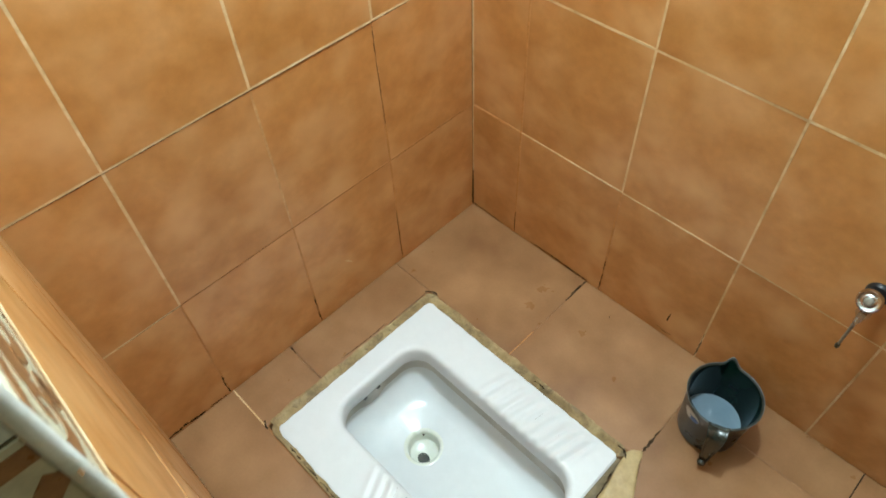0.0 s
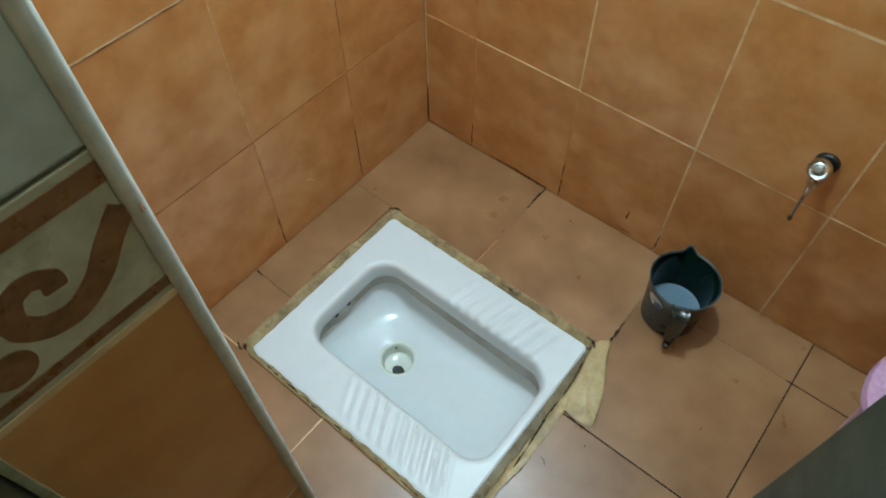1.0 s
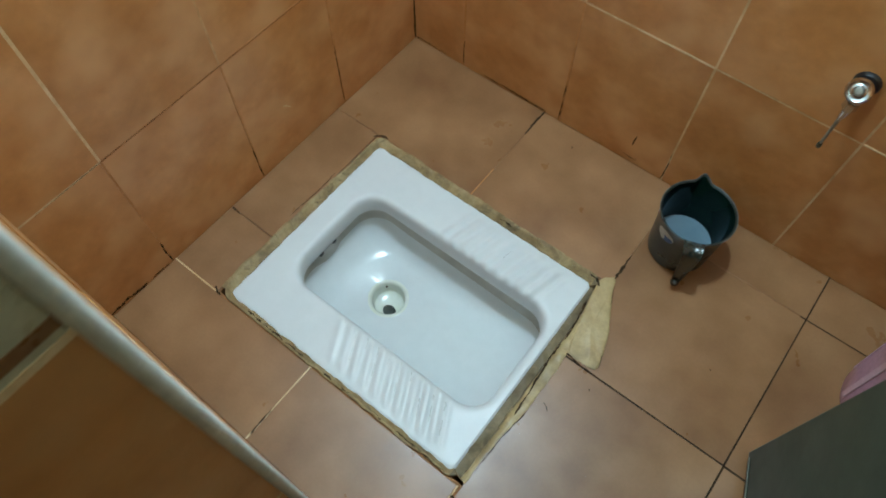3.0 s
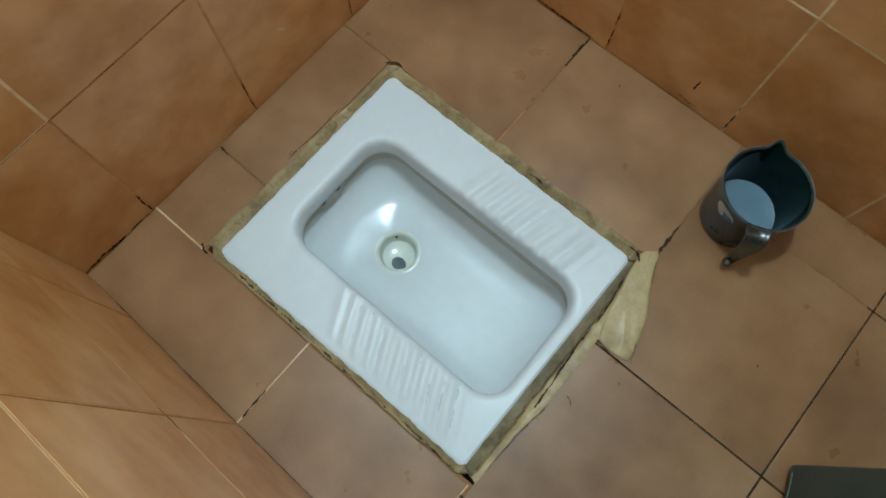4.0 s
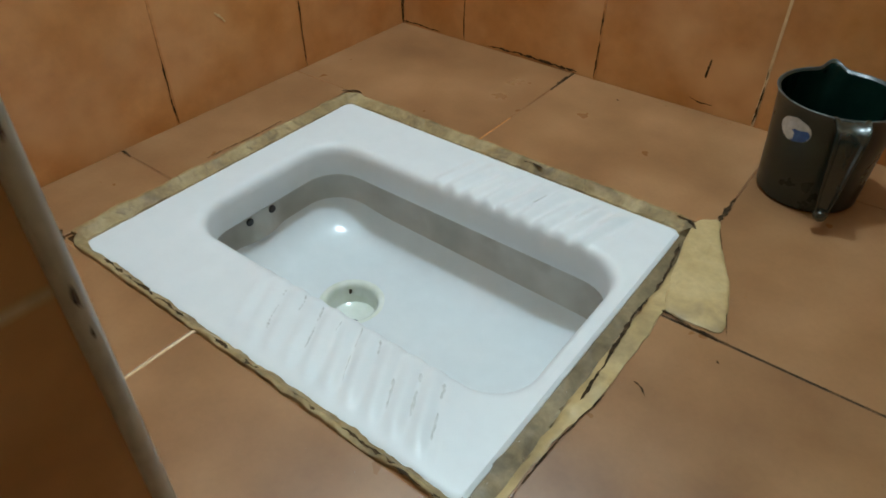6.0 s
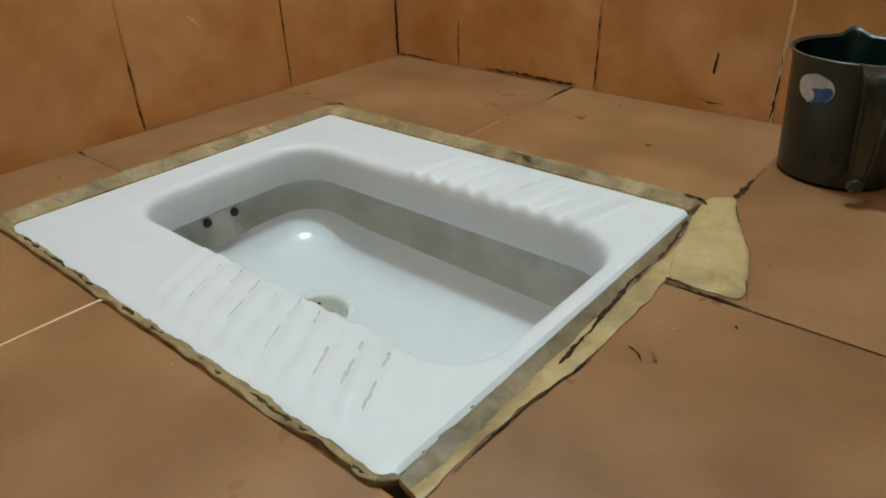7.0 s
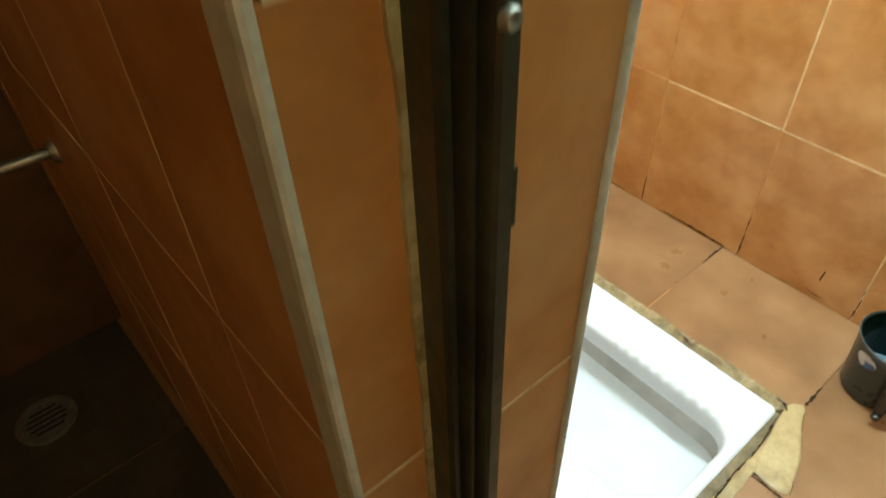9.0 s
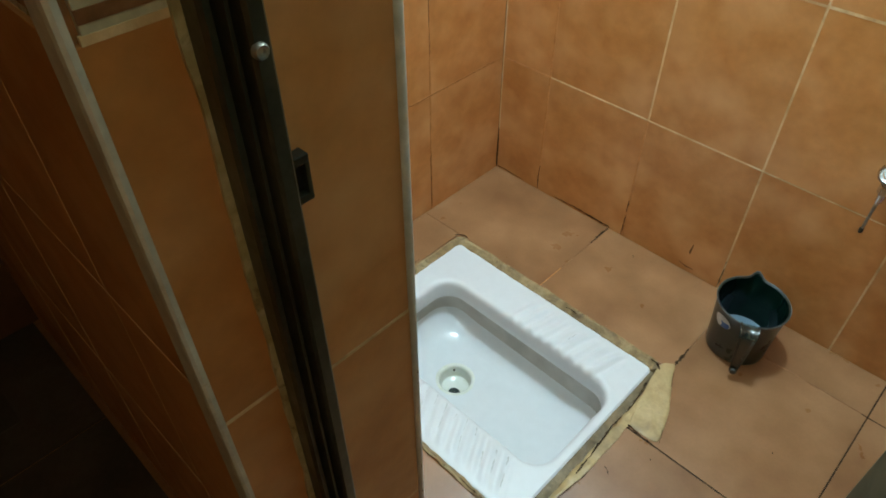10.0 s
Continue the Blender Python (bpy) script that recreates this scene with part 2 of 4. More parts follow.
def prism(outline, z0, z1, bm=None):
    """An upright prism over an outline of (x, y) points."""
    bm = bm or bmesh.new()
    low = [bm.verts.new((x, y, z0)) for x, y in outline]
    top = [bm.verts.new((x, y, z1)) for x, y in outline]
    for i in range(len(outline)):
        j = (i + 1) % len(outline)
        bm.faces.new((low[i], low[j], top[j], top[i]))
    bm.faces.new(top), bm.faces.new(low[::-1])
    return bm


def ribbon(points, widths, thick, bm=None, m=Matrix()):
    """A flat band of varying width along points in the local plane, thick upwards."""
    bm = bm or bmesh.new()
    rows = []
    for i, p in enumerate(points):
        p, a, b = Vector(p), Vector(points[max(i - 1, 0)]), Vector(points[min(i + 1, len(points) - 1)])
        side = Vector((a.y - b.y, b.x - a.x)).normalized() * widths[i] / 2
        rows.append([bm.verts.new(m @ Vector((q.x, q.y, z))) for q, z in ((p + side, 0), (p + side, thick), (p - side, thick), (p - side, 0))])
    for r, s in zip(rows, rows[1:]):
        for k in range(4):
            bm.faces.new((r[k], r[(k + 1) % 4], s[(k + 1) % 4], s[k]))
    bm.faces.new(rows[0]), bm.faces.new(rows[-1][::-1])
    return bm


def smooth_path(points, n=8):
    """A Catmull-Rom line through points."""
    pts = [Vector(p) for p in points]
    pts = [2 * pts[0] - pts[1], *pts, 2 * pts[-1] - pts[-2]]
    out = []
    for a, b, c, d in zip(pts, pts[1:], pts[2:], pts[3:]):
        for k in range(n):
            t = k / n
            out.append(0.5 * (2 * b + (c - a) * t + (2 * a - 5 * b + 4 * c - d) * t * t + (3 * b - a - 3 * c + d) * t ** 3))
    return out + [pts[-2]]


def streak(points, width, thick, seed, m=Matrix(), bm=None):
    """A ragged thin dark line, broken and uneven, that tapers at both ends."""
    rng = random.Random(seed)
    pts = smooth_path(points, 4)
    length = sum((b - a).length for a, b in zip(pts, pts[1:]))
    pts = smooth_path(points, max(4, min(40, int(length / 0.0028 / max(1, len(points) - 1)))))
    out, ws, wob = [], [], 0.0
    for i, p in enumerate(pts):
        wob = 0.75 * wob + rng.uniform(-1, 1) * width * 0.16
        a, b = pts[max(i - 1, 0)], pts[min(i + 1, len(pts) - 1)]
        out.append(p + Vector((a.y - b.y, b.x - a.x)).normalized() * wob)
        taper = min(1.0, 2.6 * math.sin(math.pi * (i + 0.5) / len(pts)))
        w = width * taper * (0.55 + 0.55 * noise.noise(Vector((i * 0.33, seed * 1.7, 0.0))) + rng.uniform(-0.22, 0.22))
        ws.append(max(width * 0.06, w))
    return ribbon(out, ws, thick, bm, m)


def tube(points, radii, n=12, bm=None):
    """A round tube along points in space, with a radius at each."""
    bm = bm or bmesh.new()
    rings = []
    for i, p in enumerate(points):
        p = Vector(p)
        way = (Vector(points[min(i + 1, len(points) - 1)]) - Vector(points[max(i - 1, 0)])).normalized()
        u = way.orthogonal().normalized() if not rings else (u - way * u.dot(way)).normalized()
        v = way.cross(u)
        rings.append([bm.verts.new(p + radii[i] * (u * math.cos(a) + v * math.sin(a))) for a in (2 * math.pi * k / n for k in range(n))])
    for r, s in zip(rings, rings[1:]):
        for k in range(n):
            bm.faces.new((r[k], r[(k + 1) % n], s[(k + 1) % n], s[k]))
    bm.faces.new(rings[0][::-1]), bm.faces.new(rings[-1])
    return bm


def plane(origin, u, v):
    u, v = Vector(u), Vector(v)
    w = u.cross(v)
    return Matrix(((u.x, v.x, w.x, origin[0]), (u.y, v.y, w.y, origin[1]), (u.z, v.z, w.z, origin[2]), (0, 0, 0, 1)))


def structure(name, bm, material, label, category):
    return tagged(link_mesh(name, bm, material), label, category, kind="structure")


# ---- the large structure ----
def partition_plan(d):
    """Outline of the partition's inner half, whose face runs a little askew, set back by d."""
    return [(WEST_OUT, -1.030), (REVEAL - d, -1.030), (REVEAL - d, FACE_S - d), (0.0, -0.886 - d), (WEST_OUT, -0.886 - d)]



floor = structure("floor", box(WEST_OUT - 0.1, 1.6, SOUTH - 0.1, 0.1, -0.30, -0.25), BACKING, "brown tiled floor, damp, sloping to the pan", "floor")
sub = bmesh.new()
X0, X1, Y0, Y1 = PAN[0] - 0.013, PAN[1] + 0.026, PAN[2] - 0.007, PAN[3] + 0.013
for a in ((WEST_OUT - 0.1, X0, SOUTH - 0.1, 0.1), (X1, 1.6, SOUTH - 0.1, 0.1), (X0, X1, Y1, 0.1), (X0, X1, SOUTH - 0.1, Y0)):
    box(*a, -0.25, -0.0035, bm=sub)
part("floor_bed", sub, BACKING, floor)
wall_west = structure("wall_west", box(-0.10, -0.0035, FACE_S - 0.05, 0.1, -0.02, BORDER_HIGH), BACKING, "orange tiled wall beside the squat pan", "wall")
part("upper_wall", box(-0.10, -0.001, FACE_S - 0.05, 0.1, BORDER_HIGH, CEIL), PALE_TILE, wall_west, "pale glazed upper wall")
wall_north = structure("wall_north", box(-0.0035, EAST + 0.1, 0.0035, 0.1, -0.02, BORDER_HIGH), BACKING, "orange tiled wall with a small chrome tap", "wall")
part("upper_wall", box(-0.001, EAST + 0.1, 0.001, 0.1, BORDER_HIGH, CEIL), PALE_TILE, wall_north, "pale glazed upper wall")
wall_east = structure("wall_east", box(EAST, EAST + 0.1, SOUTH, 0.0, -0.02, CEIL), WALL_TILE, "orange wall behind the open door", "wall")
wall_partition = structure("wall_partition", prism(partition_plan(0.0035), -0.02, BORDER_HIGH, bm=box(WEST_OUT, REVEAL_OUT - 0.0035, FACE_OUT + 0.0035, -1.030, -0.02, BORDER_HIGH)), BACKING,
                           "tiled partition wall ending at the doorway with white corner trims", "wall")
part("upper_wall", prism(partition_plan(0.001), BORDER_HIGH, CEIL, bm=box(WEST_OUT, REVEAL_OUT - 0.001, FACE_OUT + 0.001, -1.030, BORDER_HIGH, CEIL)), PALE_TILE, wall_partition, "pale glazed upper wall")
wall_lintel = structure("wall_lintel", box(REVEAL, EAST, FACE_OUT, FACE_S, 2.06, CEIL), PALE_TILE, "pale wall over the doorway", "wall")
wall_jamb = structure("wall_jamb", box(1.30, EAST, FACE_OUT, FACE_S, -0.02, 2.06), WALL_TILE, "orange wall end at the hinge side", "wall")
wall_far_outside = structure("wall_far_outside", box(WEST_OUT - 0.1, WEST_OUT, SOUTH, FACE_S, -0.02, CEIL), SHADED_TILE, "end wall of the unlit passage, shade put into its dark brown tile colour", "wall")
wall_back_outside = structure("wall_back_outside", box(WEST_OUT - 0.1, EAST + 0.1, SOUTH - 0.1, SOUTH, -0.02, CEIL), WALL_TILE, "back wall of the unlit passage", "wall")
ceiling = structure("ceiling", box(WEST_OUT - 0.1, EAST + 0.1, SOUTH - 0.1, 0.1, CEIL, CEIL + 0.1), PLASTER, "white painted ceiling", "ceiling")


# ---- squat pan ----
def rounded_rect(x0, x1, y0, y1, r, steps=12, along=60):
    """Points round a rectangle with round corners, evenly counted on every side."""
    out = []
    for cx, cy, a0, nxt in ((x1 - r, y1 - r, 0, (x0 + r, y1)), (x0 + r, y1 - r, 90, (x0, y0 + r)),
                            (x0 + r, y0 + r, 180, (x1 - r, y0)), (x1 - r, y0 + r, 270, (x1, y1 - r))):
        for k in range(steps):
            a = radians(a0 + 90 * k / steps)
            out.append(Vector((cx + r * math.cos(a), cy + r * math.sin(a))))
        a = radians(a0 + 90)
        p, q = Vector((cx + r * math.cos(a), cy + r * math.sin(a))), Vector(nxt)
        n = along * (3 if abs(q.x - p.x) > abs(q.y - p.y) else 1)
        out += [p.lerp(q, k / n) for k in range(n)]
    return out


def ridge(x, y):
    """Height of the moulded foot ridges on the two long rims."""
    h = 0.0
    for y0, y1, x0, x1, slant, high in ((-0.714, -0.604, 0.335, 0.612, 0.50, 0.0034), (-0.402, -0.294, 0.365, 0.618, -0.24, 0.0050)):
        u = x + slant * (y - (y0 + y1) / 2)
        ex = min(1.0, max(0.0, min(u - x0, x1 - u) / 0.022))
        ey = min(1.0, max(0.0, (y - y0 if y0 < -0.5 else y1 - y) / 0.020)) if y0 <= y <= y1 else 0.0
        if ex > 0 and ey > 0:
            e = (ex * ex * (3 - 2 * ex)) * (ey * ey * (3 - 2 * ey))
            h += e * high * (0.5 - 0.5 * math.cos(2 * math.pi * (u - x0) / 0.0258)) ** 0.8
    return h


def grown(ring, d):
    """The ring moved outwards by d along its normals."""
    n = len(ring)
    out = []
    for i, p in enumerate(ring):
        t = ring[(i + 1) % n] - ring[i - 1]
        out.append(p + Vector((t.y, -t.x)).normalized() * d)
    return out


def rings_mesh(rows, mats, fan=False):
    bm = bmesh.new()
    made = [[bm.verts.new(v) for v in r] for r in rows]
    for k, (a, b) in enumerate(zip(made, made[1:])):
        for i in range(len(a)):
            j = (i + 1) % len(a)
            bm.faces.new((a[i], a[j], b[j], b[i])).material_index = mats[k] if k < len(mats) else mats[-1]
    if fan:
        bm.faces.new(made[-1])
    return bm


squat_pan = tagged(new("squat_pan"), "white ceramic squat toilet pan set in the floor", "squat toilet")
squat_pan.location = (0, 0, PAN_Z)
outer = rounded_rect(*PAN[:2], PAN[2], PAN[3], 0.013)
INNER = (0.190, 0.639, -0.6200, -0.3855)
inner = rounded_rect(*INNER, 0.048)
rows = [[(p.x, p.y, -0.030) for p in outer], [(p.x, p.y, -0.006) for p in outer]]
for d, z in ((-0.0012, -0.0022), (-0.0045, -0.0003)):
    rows.append([(p.x, p.y, z) for p in grown(outer, d)])
edge_in, edge_out = grown(inner, 0.013), grown(outer, -0.0045)
for k in range(1, 19):
    row = []
    for p, q in zip(edge_out, edge_in):
        v = p.lerp(q, k / 18)
        row.append((v.x, v.y, ridge(v.x, v.y)))
    rows.append(row)
for d, z in ((0.0095, -0.0006), (0.0062, -0.0019), (0.0034, -0.0043), (0.0013, -0.0080), (0.0, -0.014), (-0.001, -0.028), (-0.001, -0.042), (0.001, -0.046)):
    rows.append([(p.x, p.y, z + ridge(*q) * max(0.0, 1 + z / 0.016)) for p, q in zip(grown(inner, d), edge_in)])
part("rim", rings_mesh(rows, [0]), CERAMIC, squat_pan, "white rim with moulded foot ridges", True)


def front_rise(x):
    """The bowl's bed comes up towards the front end."""
    t = max(0.0, min(1.0, (0.285 - x) / 0.105))
    return 0.009 * t * t * (3 - 2 * t)


def back_drop(x):
    """The channel under the rim grows deeper towards the back end."""
    t = max(0.0, min(1.0, (x - 0.21) / 0.42))
    return 0.010 * t


def boss(x, y):
    """1 where the white swelling with the flush holes closes the channel under the front rim."""
    if x > 0.215:
        return 0.0
    e = max(0.0, min(1.0, (0.043 - abs(y + 0.518)) / 0.034))
    return 0.75 * e * e * (3 - 2 * e)


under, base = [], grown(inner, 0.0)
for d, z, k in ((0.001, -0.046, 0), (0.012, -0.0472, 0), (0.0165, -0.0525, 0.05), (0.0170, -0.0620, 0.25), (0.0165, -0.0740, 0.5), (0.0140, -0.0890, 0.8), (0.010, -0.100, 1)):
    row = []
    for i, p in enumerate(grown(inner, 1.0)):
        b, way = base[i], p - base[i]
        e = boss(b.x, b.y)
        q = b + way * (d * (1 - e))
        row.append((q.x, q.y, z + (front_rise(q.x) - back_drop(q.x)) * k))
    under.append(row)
part("undercut_channel", rings_mesh(under, [0]), SHADE_STAINED, squat_pan, "channel under the rim, greyed by stain and painted shade", True)
rows = []
disc = [Vector((DRAIN[0], DRAIN[1])) + (p - Vector(DRAIN)).normalized() * 0.043 for p in base]
for s, z in ((0, -0.100), (0.018, -0.1060), (0.04, -0.1130), (0.075, -0.1200), (0.125, -0.1265), (0.21, -0.1330), (0.32, -0.1365), (0.46, -0.1378), (0.64, -0.1392), (0.84, -0.1415), (1.0, -0.1440)):
    row = []
    k = min(1.0, 3.0 * s)
    o, c = 0.010 * (1 - k) ** 2, k * 0.012
    ring = rounded_rect(INNER[0] - o + c, INNER[1] + o - c, INNER[2] - o + c * 0.5, INNER[3] + o - c * 0.5, 0.058 + 0.043 * k)
    for p, q in zip(ring, disc):
        v = p.lerp(q, s)
        f = (z + 0.144) / 0.044
        row.append((v.x, v.y, -0.144 + f * (0.044 - back_drop(v.x)) + front_rise(v.x)))
    rows.append(row)
part("bowl", rings_mesh(rows, [0]), WET_CERAMIC, squat_pan, "wet white bowl sloping to the outlet", True)
at_drain = Matrix.Translation((DRAIN[0], DRAIN[1], 0))
outlet = part("outlet", lathe([(0.0436, -0.1438), (0.0405, -0.1432), (0.0375, -0.1440), (0.0352, -0.1468), (0.0342, -0.152), (0.0336, -0.166), (0.031, -0.174), (0.022, -0.178), (0, -0.178)], 48, m=at_drain),
              SCALE_RING, squat_pan, "yellowed outlet ring", True)
part("trap_mouth", prism([(DRAIN[0] + 0.009 + 0.0150 * math.cos(a), DRAIN[1] - 0.011 + 0.0125 * math.sin(a)) for a in (math.pi * k / 12 for k in range(24))], -0.180, -0.1764),
     DRAIN_WATER, outlet, "dark water in the trap")
part("rust_mark", box(DRAIN[0] - 0.0265, DRAIN[0] - 0.0232, DRAIN[1] + 0.0208, DRAIN[1] + 0.0250, -0.160, -0.153, 0.0012), CHIPPED, outlet, "brown stain")
# flush holes are black discs, the dark inside put into the colour
for hy in (-0.537, -0.499):
    part("flush_hole", lathe([(0, 0.0010), (0.0046, 0.0009), (0.0054, 0.0), (0.0054, -0.002)], 20, m=Matrix.Translation((0.1862, hy, -0.0575)) @ Matrix.Rotation(radians(90), 4, "Y")),
         RUBBER_AND_HOLES, squat_pan, "small black flush hole")

rng = random.Random(9)
for k in range(2, 11):
    gx = 0.335 + 0.0258 * k
    for y0, y1 in ((-0.690, -0.655), (-0.652, -0.628)):
        if rng.random() < 0.62:
            a, b = y0 + rng.uniform(0, 0.012), y1 - rng.uniform(0, 0.012)
            part("scuff", streak([Vector((gx - 0.50 * (y + 0.659) + rng.uniform(-0.001, 0.001), y)) for y in (a, (a + b) / 2, b)], rng.uniform(0.0024, 0.0048), 0.0003, 90 + k,
                                 Matrix.Translation((0, 0, 0.0001))), SCUFF, squat_pan)
for k, gx in enumerate((0.43, 0.495, 0.55)):
    part("scuff", streak([Vector((gx + 0.24 * (y + 0.348), y)) for y in (-0.345, -0.335, -0.322)], 0.0016, 0.0003, 120 + k, Matrix.Translation((0, 0, 0.0012))), SCUFF, squat_pan)

# ---- mortar round the pan ----
mortar = bmesh.new()


def outer_width(x, y):
    """Width of the bedding that shows beyond the pan, side by side."""
    w = noise.noise(Vector((x * 22, y * 22, 3.0))) * 0.004 + noise.noise(Vector((x * 70, y * 70, 5.0))) * 0.0018
    if x > PAN[1] - 0.001:
        return 0.0275 + 0.0105 / (1 + math.exp(-(y + 0.610) / 0.014)) + max(-0.0012, w * 1.2)
    if x < PAN[0] + 0.001:
        return 0.012 + 0.008 * (-y - 0.285) / 0.44 + w
    return (0.0165 if y > -0.5 else 0.0095) + w


way_out = [q - p for p, q in zip(outer, grown(outer, 1.0))]
rows = []
for k in range(14):
    row = []
    for p, way in zip(outer, way_out):
        w = outer_width(p.x, p.y)
        t = min(1.0, k / 12)
        bite = -0.0030 + 0.0034 * noise.noise(Vector((p.x * 48, p.y * 48, 8))) + 0.0014 * noise.noise(Vector((p.x * 130, p.y * 130, 8)))
        q = p + way * (bite * (1 - t) + w * t)
        lump = 0.0016 * noise.noise(Vector((q.x * 55, q.y * 55, 0))) + 0.0012 * noise.noise(Vector((q.x * 150, q.y * 150, 2)))
        lo, hi = PAN_Z + (0.0005 if p.x < PAN[1] - 0.001 else -0.0022) + 0.0010 * noise.noise(Vector((p.x * 90, p.y * 90, 4))), 0.0016
        e = min(1.0, t * 1.25)
        z = lo + (hi - lo) * e * e * (3 - 2 * e) + lump * min(1.0, 0.35 + t)
        if p.x > PAN[1] - 0.001:      # on the east side a trough beside the pan, then a broken ledge
            u = t * w / 0.018
            z = (lo - 0.004 * min(1.0, u) if u < 1.0 else -0.002 + 0.0036 * min(1.0, (u - 1.0) * 2.2)) + lump
        if k == 0:
            z = PAN_Z - 0.004
        elif k == 12:
            z = max(0.0006, z - 0.0008)
        elif k == 13:
            z, q = -0.003, p + way * (w + 0.0006)
        row.append((q.x, q.y, z))
    rows.append(row)
bm = rings_mesh(rows, [0])
# east side: trough faces get the shade-darkened mortar, the ledge the yellow one
for f in bm.faces:
    c = f.calc_center_median()
    if c.x > PAN[1] - 0.002:
        f.material_index = 1 if c.x < PAN[1] + 0.017 + 0.004 * noise.noise(Vector((0, c.y * 30, 0))) else 2
mortar_bed = tagged(link_mesh("mortar_bedding", bm, (BEDDING, TROUGH_DARK, MORTAR), smooth=True), "rough yellow cement bedding round the squat pan", "mortar", kind="structure")
blob = smooth_path([(0.668, -0.272), (0.682, -0.256), (0.693, -0.255), (0.703, -0.283), (0.724, -0.325), (0.741, -0.361), (0.752, -0.397), (0.7575, -0.421), (0.754, -0.432),
                    (0.734, -0.434), (0.712, -0.434), (0.700, -0.430), (0.690, -0.400), (0.681, -0.355), (0.672, -0.310)], 8)
mid = Vector((0.706, -0.360))
bm = bmesh.new()
rows = []
for s, z in ((1.0, -0.002), (0.992, 0.0010), (0.95, 0.0022), (0.85, 0.0026), (0.7, 0.0028), (0.5, 0.0028), (0.3, 0.0028), (0.12, 0.0028)):
    row = []
    for p in blob:
        q = mid + (p - mid) * s * (1 + 0.03 * noise.noise(Vector((p.x * 90, p.y * 90, 1))))
        row.append(bm.verts.new((q.x, q.y, z + (0.0012 * noise.noise(Vector((q.x * 60, q.y * 60, 3))) + 0.0006 * noise.noise(Vector((q.x * 170, q.y * 170, 5))) if z > 0 else 0))))
    rows.append(row)
for a, b in zip(rows, rows[1:]):
    for i in range(len(a)):
        j = (i + 1) % len(a)
        bm.faces.new((a[i], a[j], b[j], b[i]))
bm.faces.new(rows[-1])
part("cement_patch", bm, MORTAR, mortar_bed, "broken yellow cement patch", True)


for pts, w, z in (
        ([(0.672, -0.322), (0.680, -0.372), (0.683, -0.415)], 0.0044, 0.0012), ([(0.681, -0.425), (0.680, -0.47), (0.686, -0.53), (0.689, -0.590)], 0.0050, 0.0016),
        ([(0.7025, -0.565), (0.697, -0.605), (0.6925, -0.65), (0.6915, -0.70)], 0.0024, 0.0010),
        ([(0.697, -0.268), (0.712, -0.303), (0.730, -0.348), (0.749, -0.394), (0.7625, -0.432)], 0.0016, 0.0012),
        ([(0.694, -0.436), (0.714, -0.437), (0.735, -0.4405), (0.766, -0.440)], 0.0040, 0.0012),
        ([(0.235, -0.7265), (0.285, -0.7300), (0.330, -0.7285)], 0.0062, 0.0010), ([(0.375, -0.7290), (0.41, -0.7310), (0.44, -0.7285)], 0.0058, 0.0010),
        ([(0.190, -0.7265), (0.225, -0.7280)], 0.005, 0.0008), ([(0.485, -0.7285), (0.515, -0.7305)], 0.006, 0.0010), ([(0.545, -0.7290), (0.61, -0.7310), (0.66, -0.732)], 0.0050, 0.0010),
        ([(0.1105, -0.40), (0.112, -0.45), (0.1095, -0.53)], 0.0022, 0.0020), ([(0.126, -0.30), (0.127, -0.36), (0.1255, -0.42)], 0.0020, -0.004), ([(0.112, -0.280), (0.127, -0.268), (0.142, -0.267)], 0.0050, 0.0022),
        ([(0.106, -0.728), (0.115, -0.734), (0.126, -0.736)], 0.0050, 0.0020), ([(0.648, -0.2755), (0.664, -0.2770), (0.676, -0.287)], 0.0055, 0.0022),
        ([(0.442, -0.2815), (0.456, -0.279), (0.470, -0.2825)], 0.0045, 0.0016)):
    part("crack", streak([Vector(p) for p in pts], w, 0.0003, int(1000 * pts[0][0]), Matrix.Translation((0, 0, z))), CRACK, mortar_bed)

# ---- wet dipper ----
DIP = Vector((0.750, -0.1195))
SPOUT = math.atan2(0.070, -0.026)
HANDLE = math.atan2(-0.93, 0.36)
dipper = tagged(new("water_dipper"), "dark green plastic dipper with spout and some pale blue water", "dipper")
dipper.location = (DIP.x, DIP.y, 0.001)
dipper.scale = (1.0, 1.0, 0.965)


def dip_point(r, z, a, spout):
    """A point of the cup's wall, drawn out to a pouring lip near the rim."""
    d = (a - SPOUT + math.pi) % (2 * math.pi) - math.pi
    k = math.exp(-(d / 0.145) ** 2) * spout * max(0.0, (z - 0.075) / 0.057) ** 1.4
    return Vector(((r + 0.0145 * k) * math.cos(a), (r + 0.0145 * k) * math.sin(a), z + 0.006 * k))


bm, made, n = bmesh.new(), [], 96
for r, z in ((0.048, 0.0), (0.0545, 0.0), (0.0575, 0.003), (0.0583, 0.02), (0.0605, 0.06), (0.0630, 0.095), (0.0655, 0.125), (0.0675, 0.1285), (0.0683, 0.131),
             (0.0670, 0.1322), (0.0642, 0.130), (0.0635, 0.125), (0.0610, 0.095), (0.0585, 0.06), (0.0562, 0.02), (0.053, 0.006), (0.02, 0.005)):
    made.append([bm.verts.new(dip_point(r, z, 2 * math.pi * i / n, 1.0)) for i in range(n)])
for k, (a, b) in enumerate(zip(made, made[1:])):
    for i in range(n):
        bm.faces.new((a[i], a[(i + 1) % n], b[(i + 1) % n], b[i])).material_index = 1 if k >= 10 else 0
bm.faces.new(made[0][::-1]), bm.faces.new(made[-1])
part("cup", bm, (DIPPER, DIPPER_IN), dipper, "", True)
bm, made = bmesh.new(), []
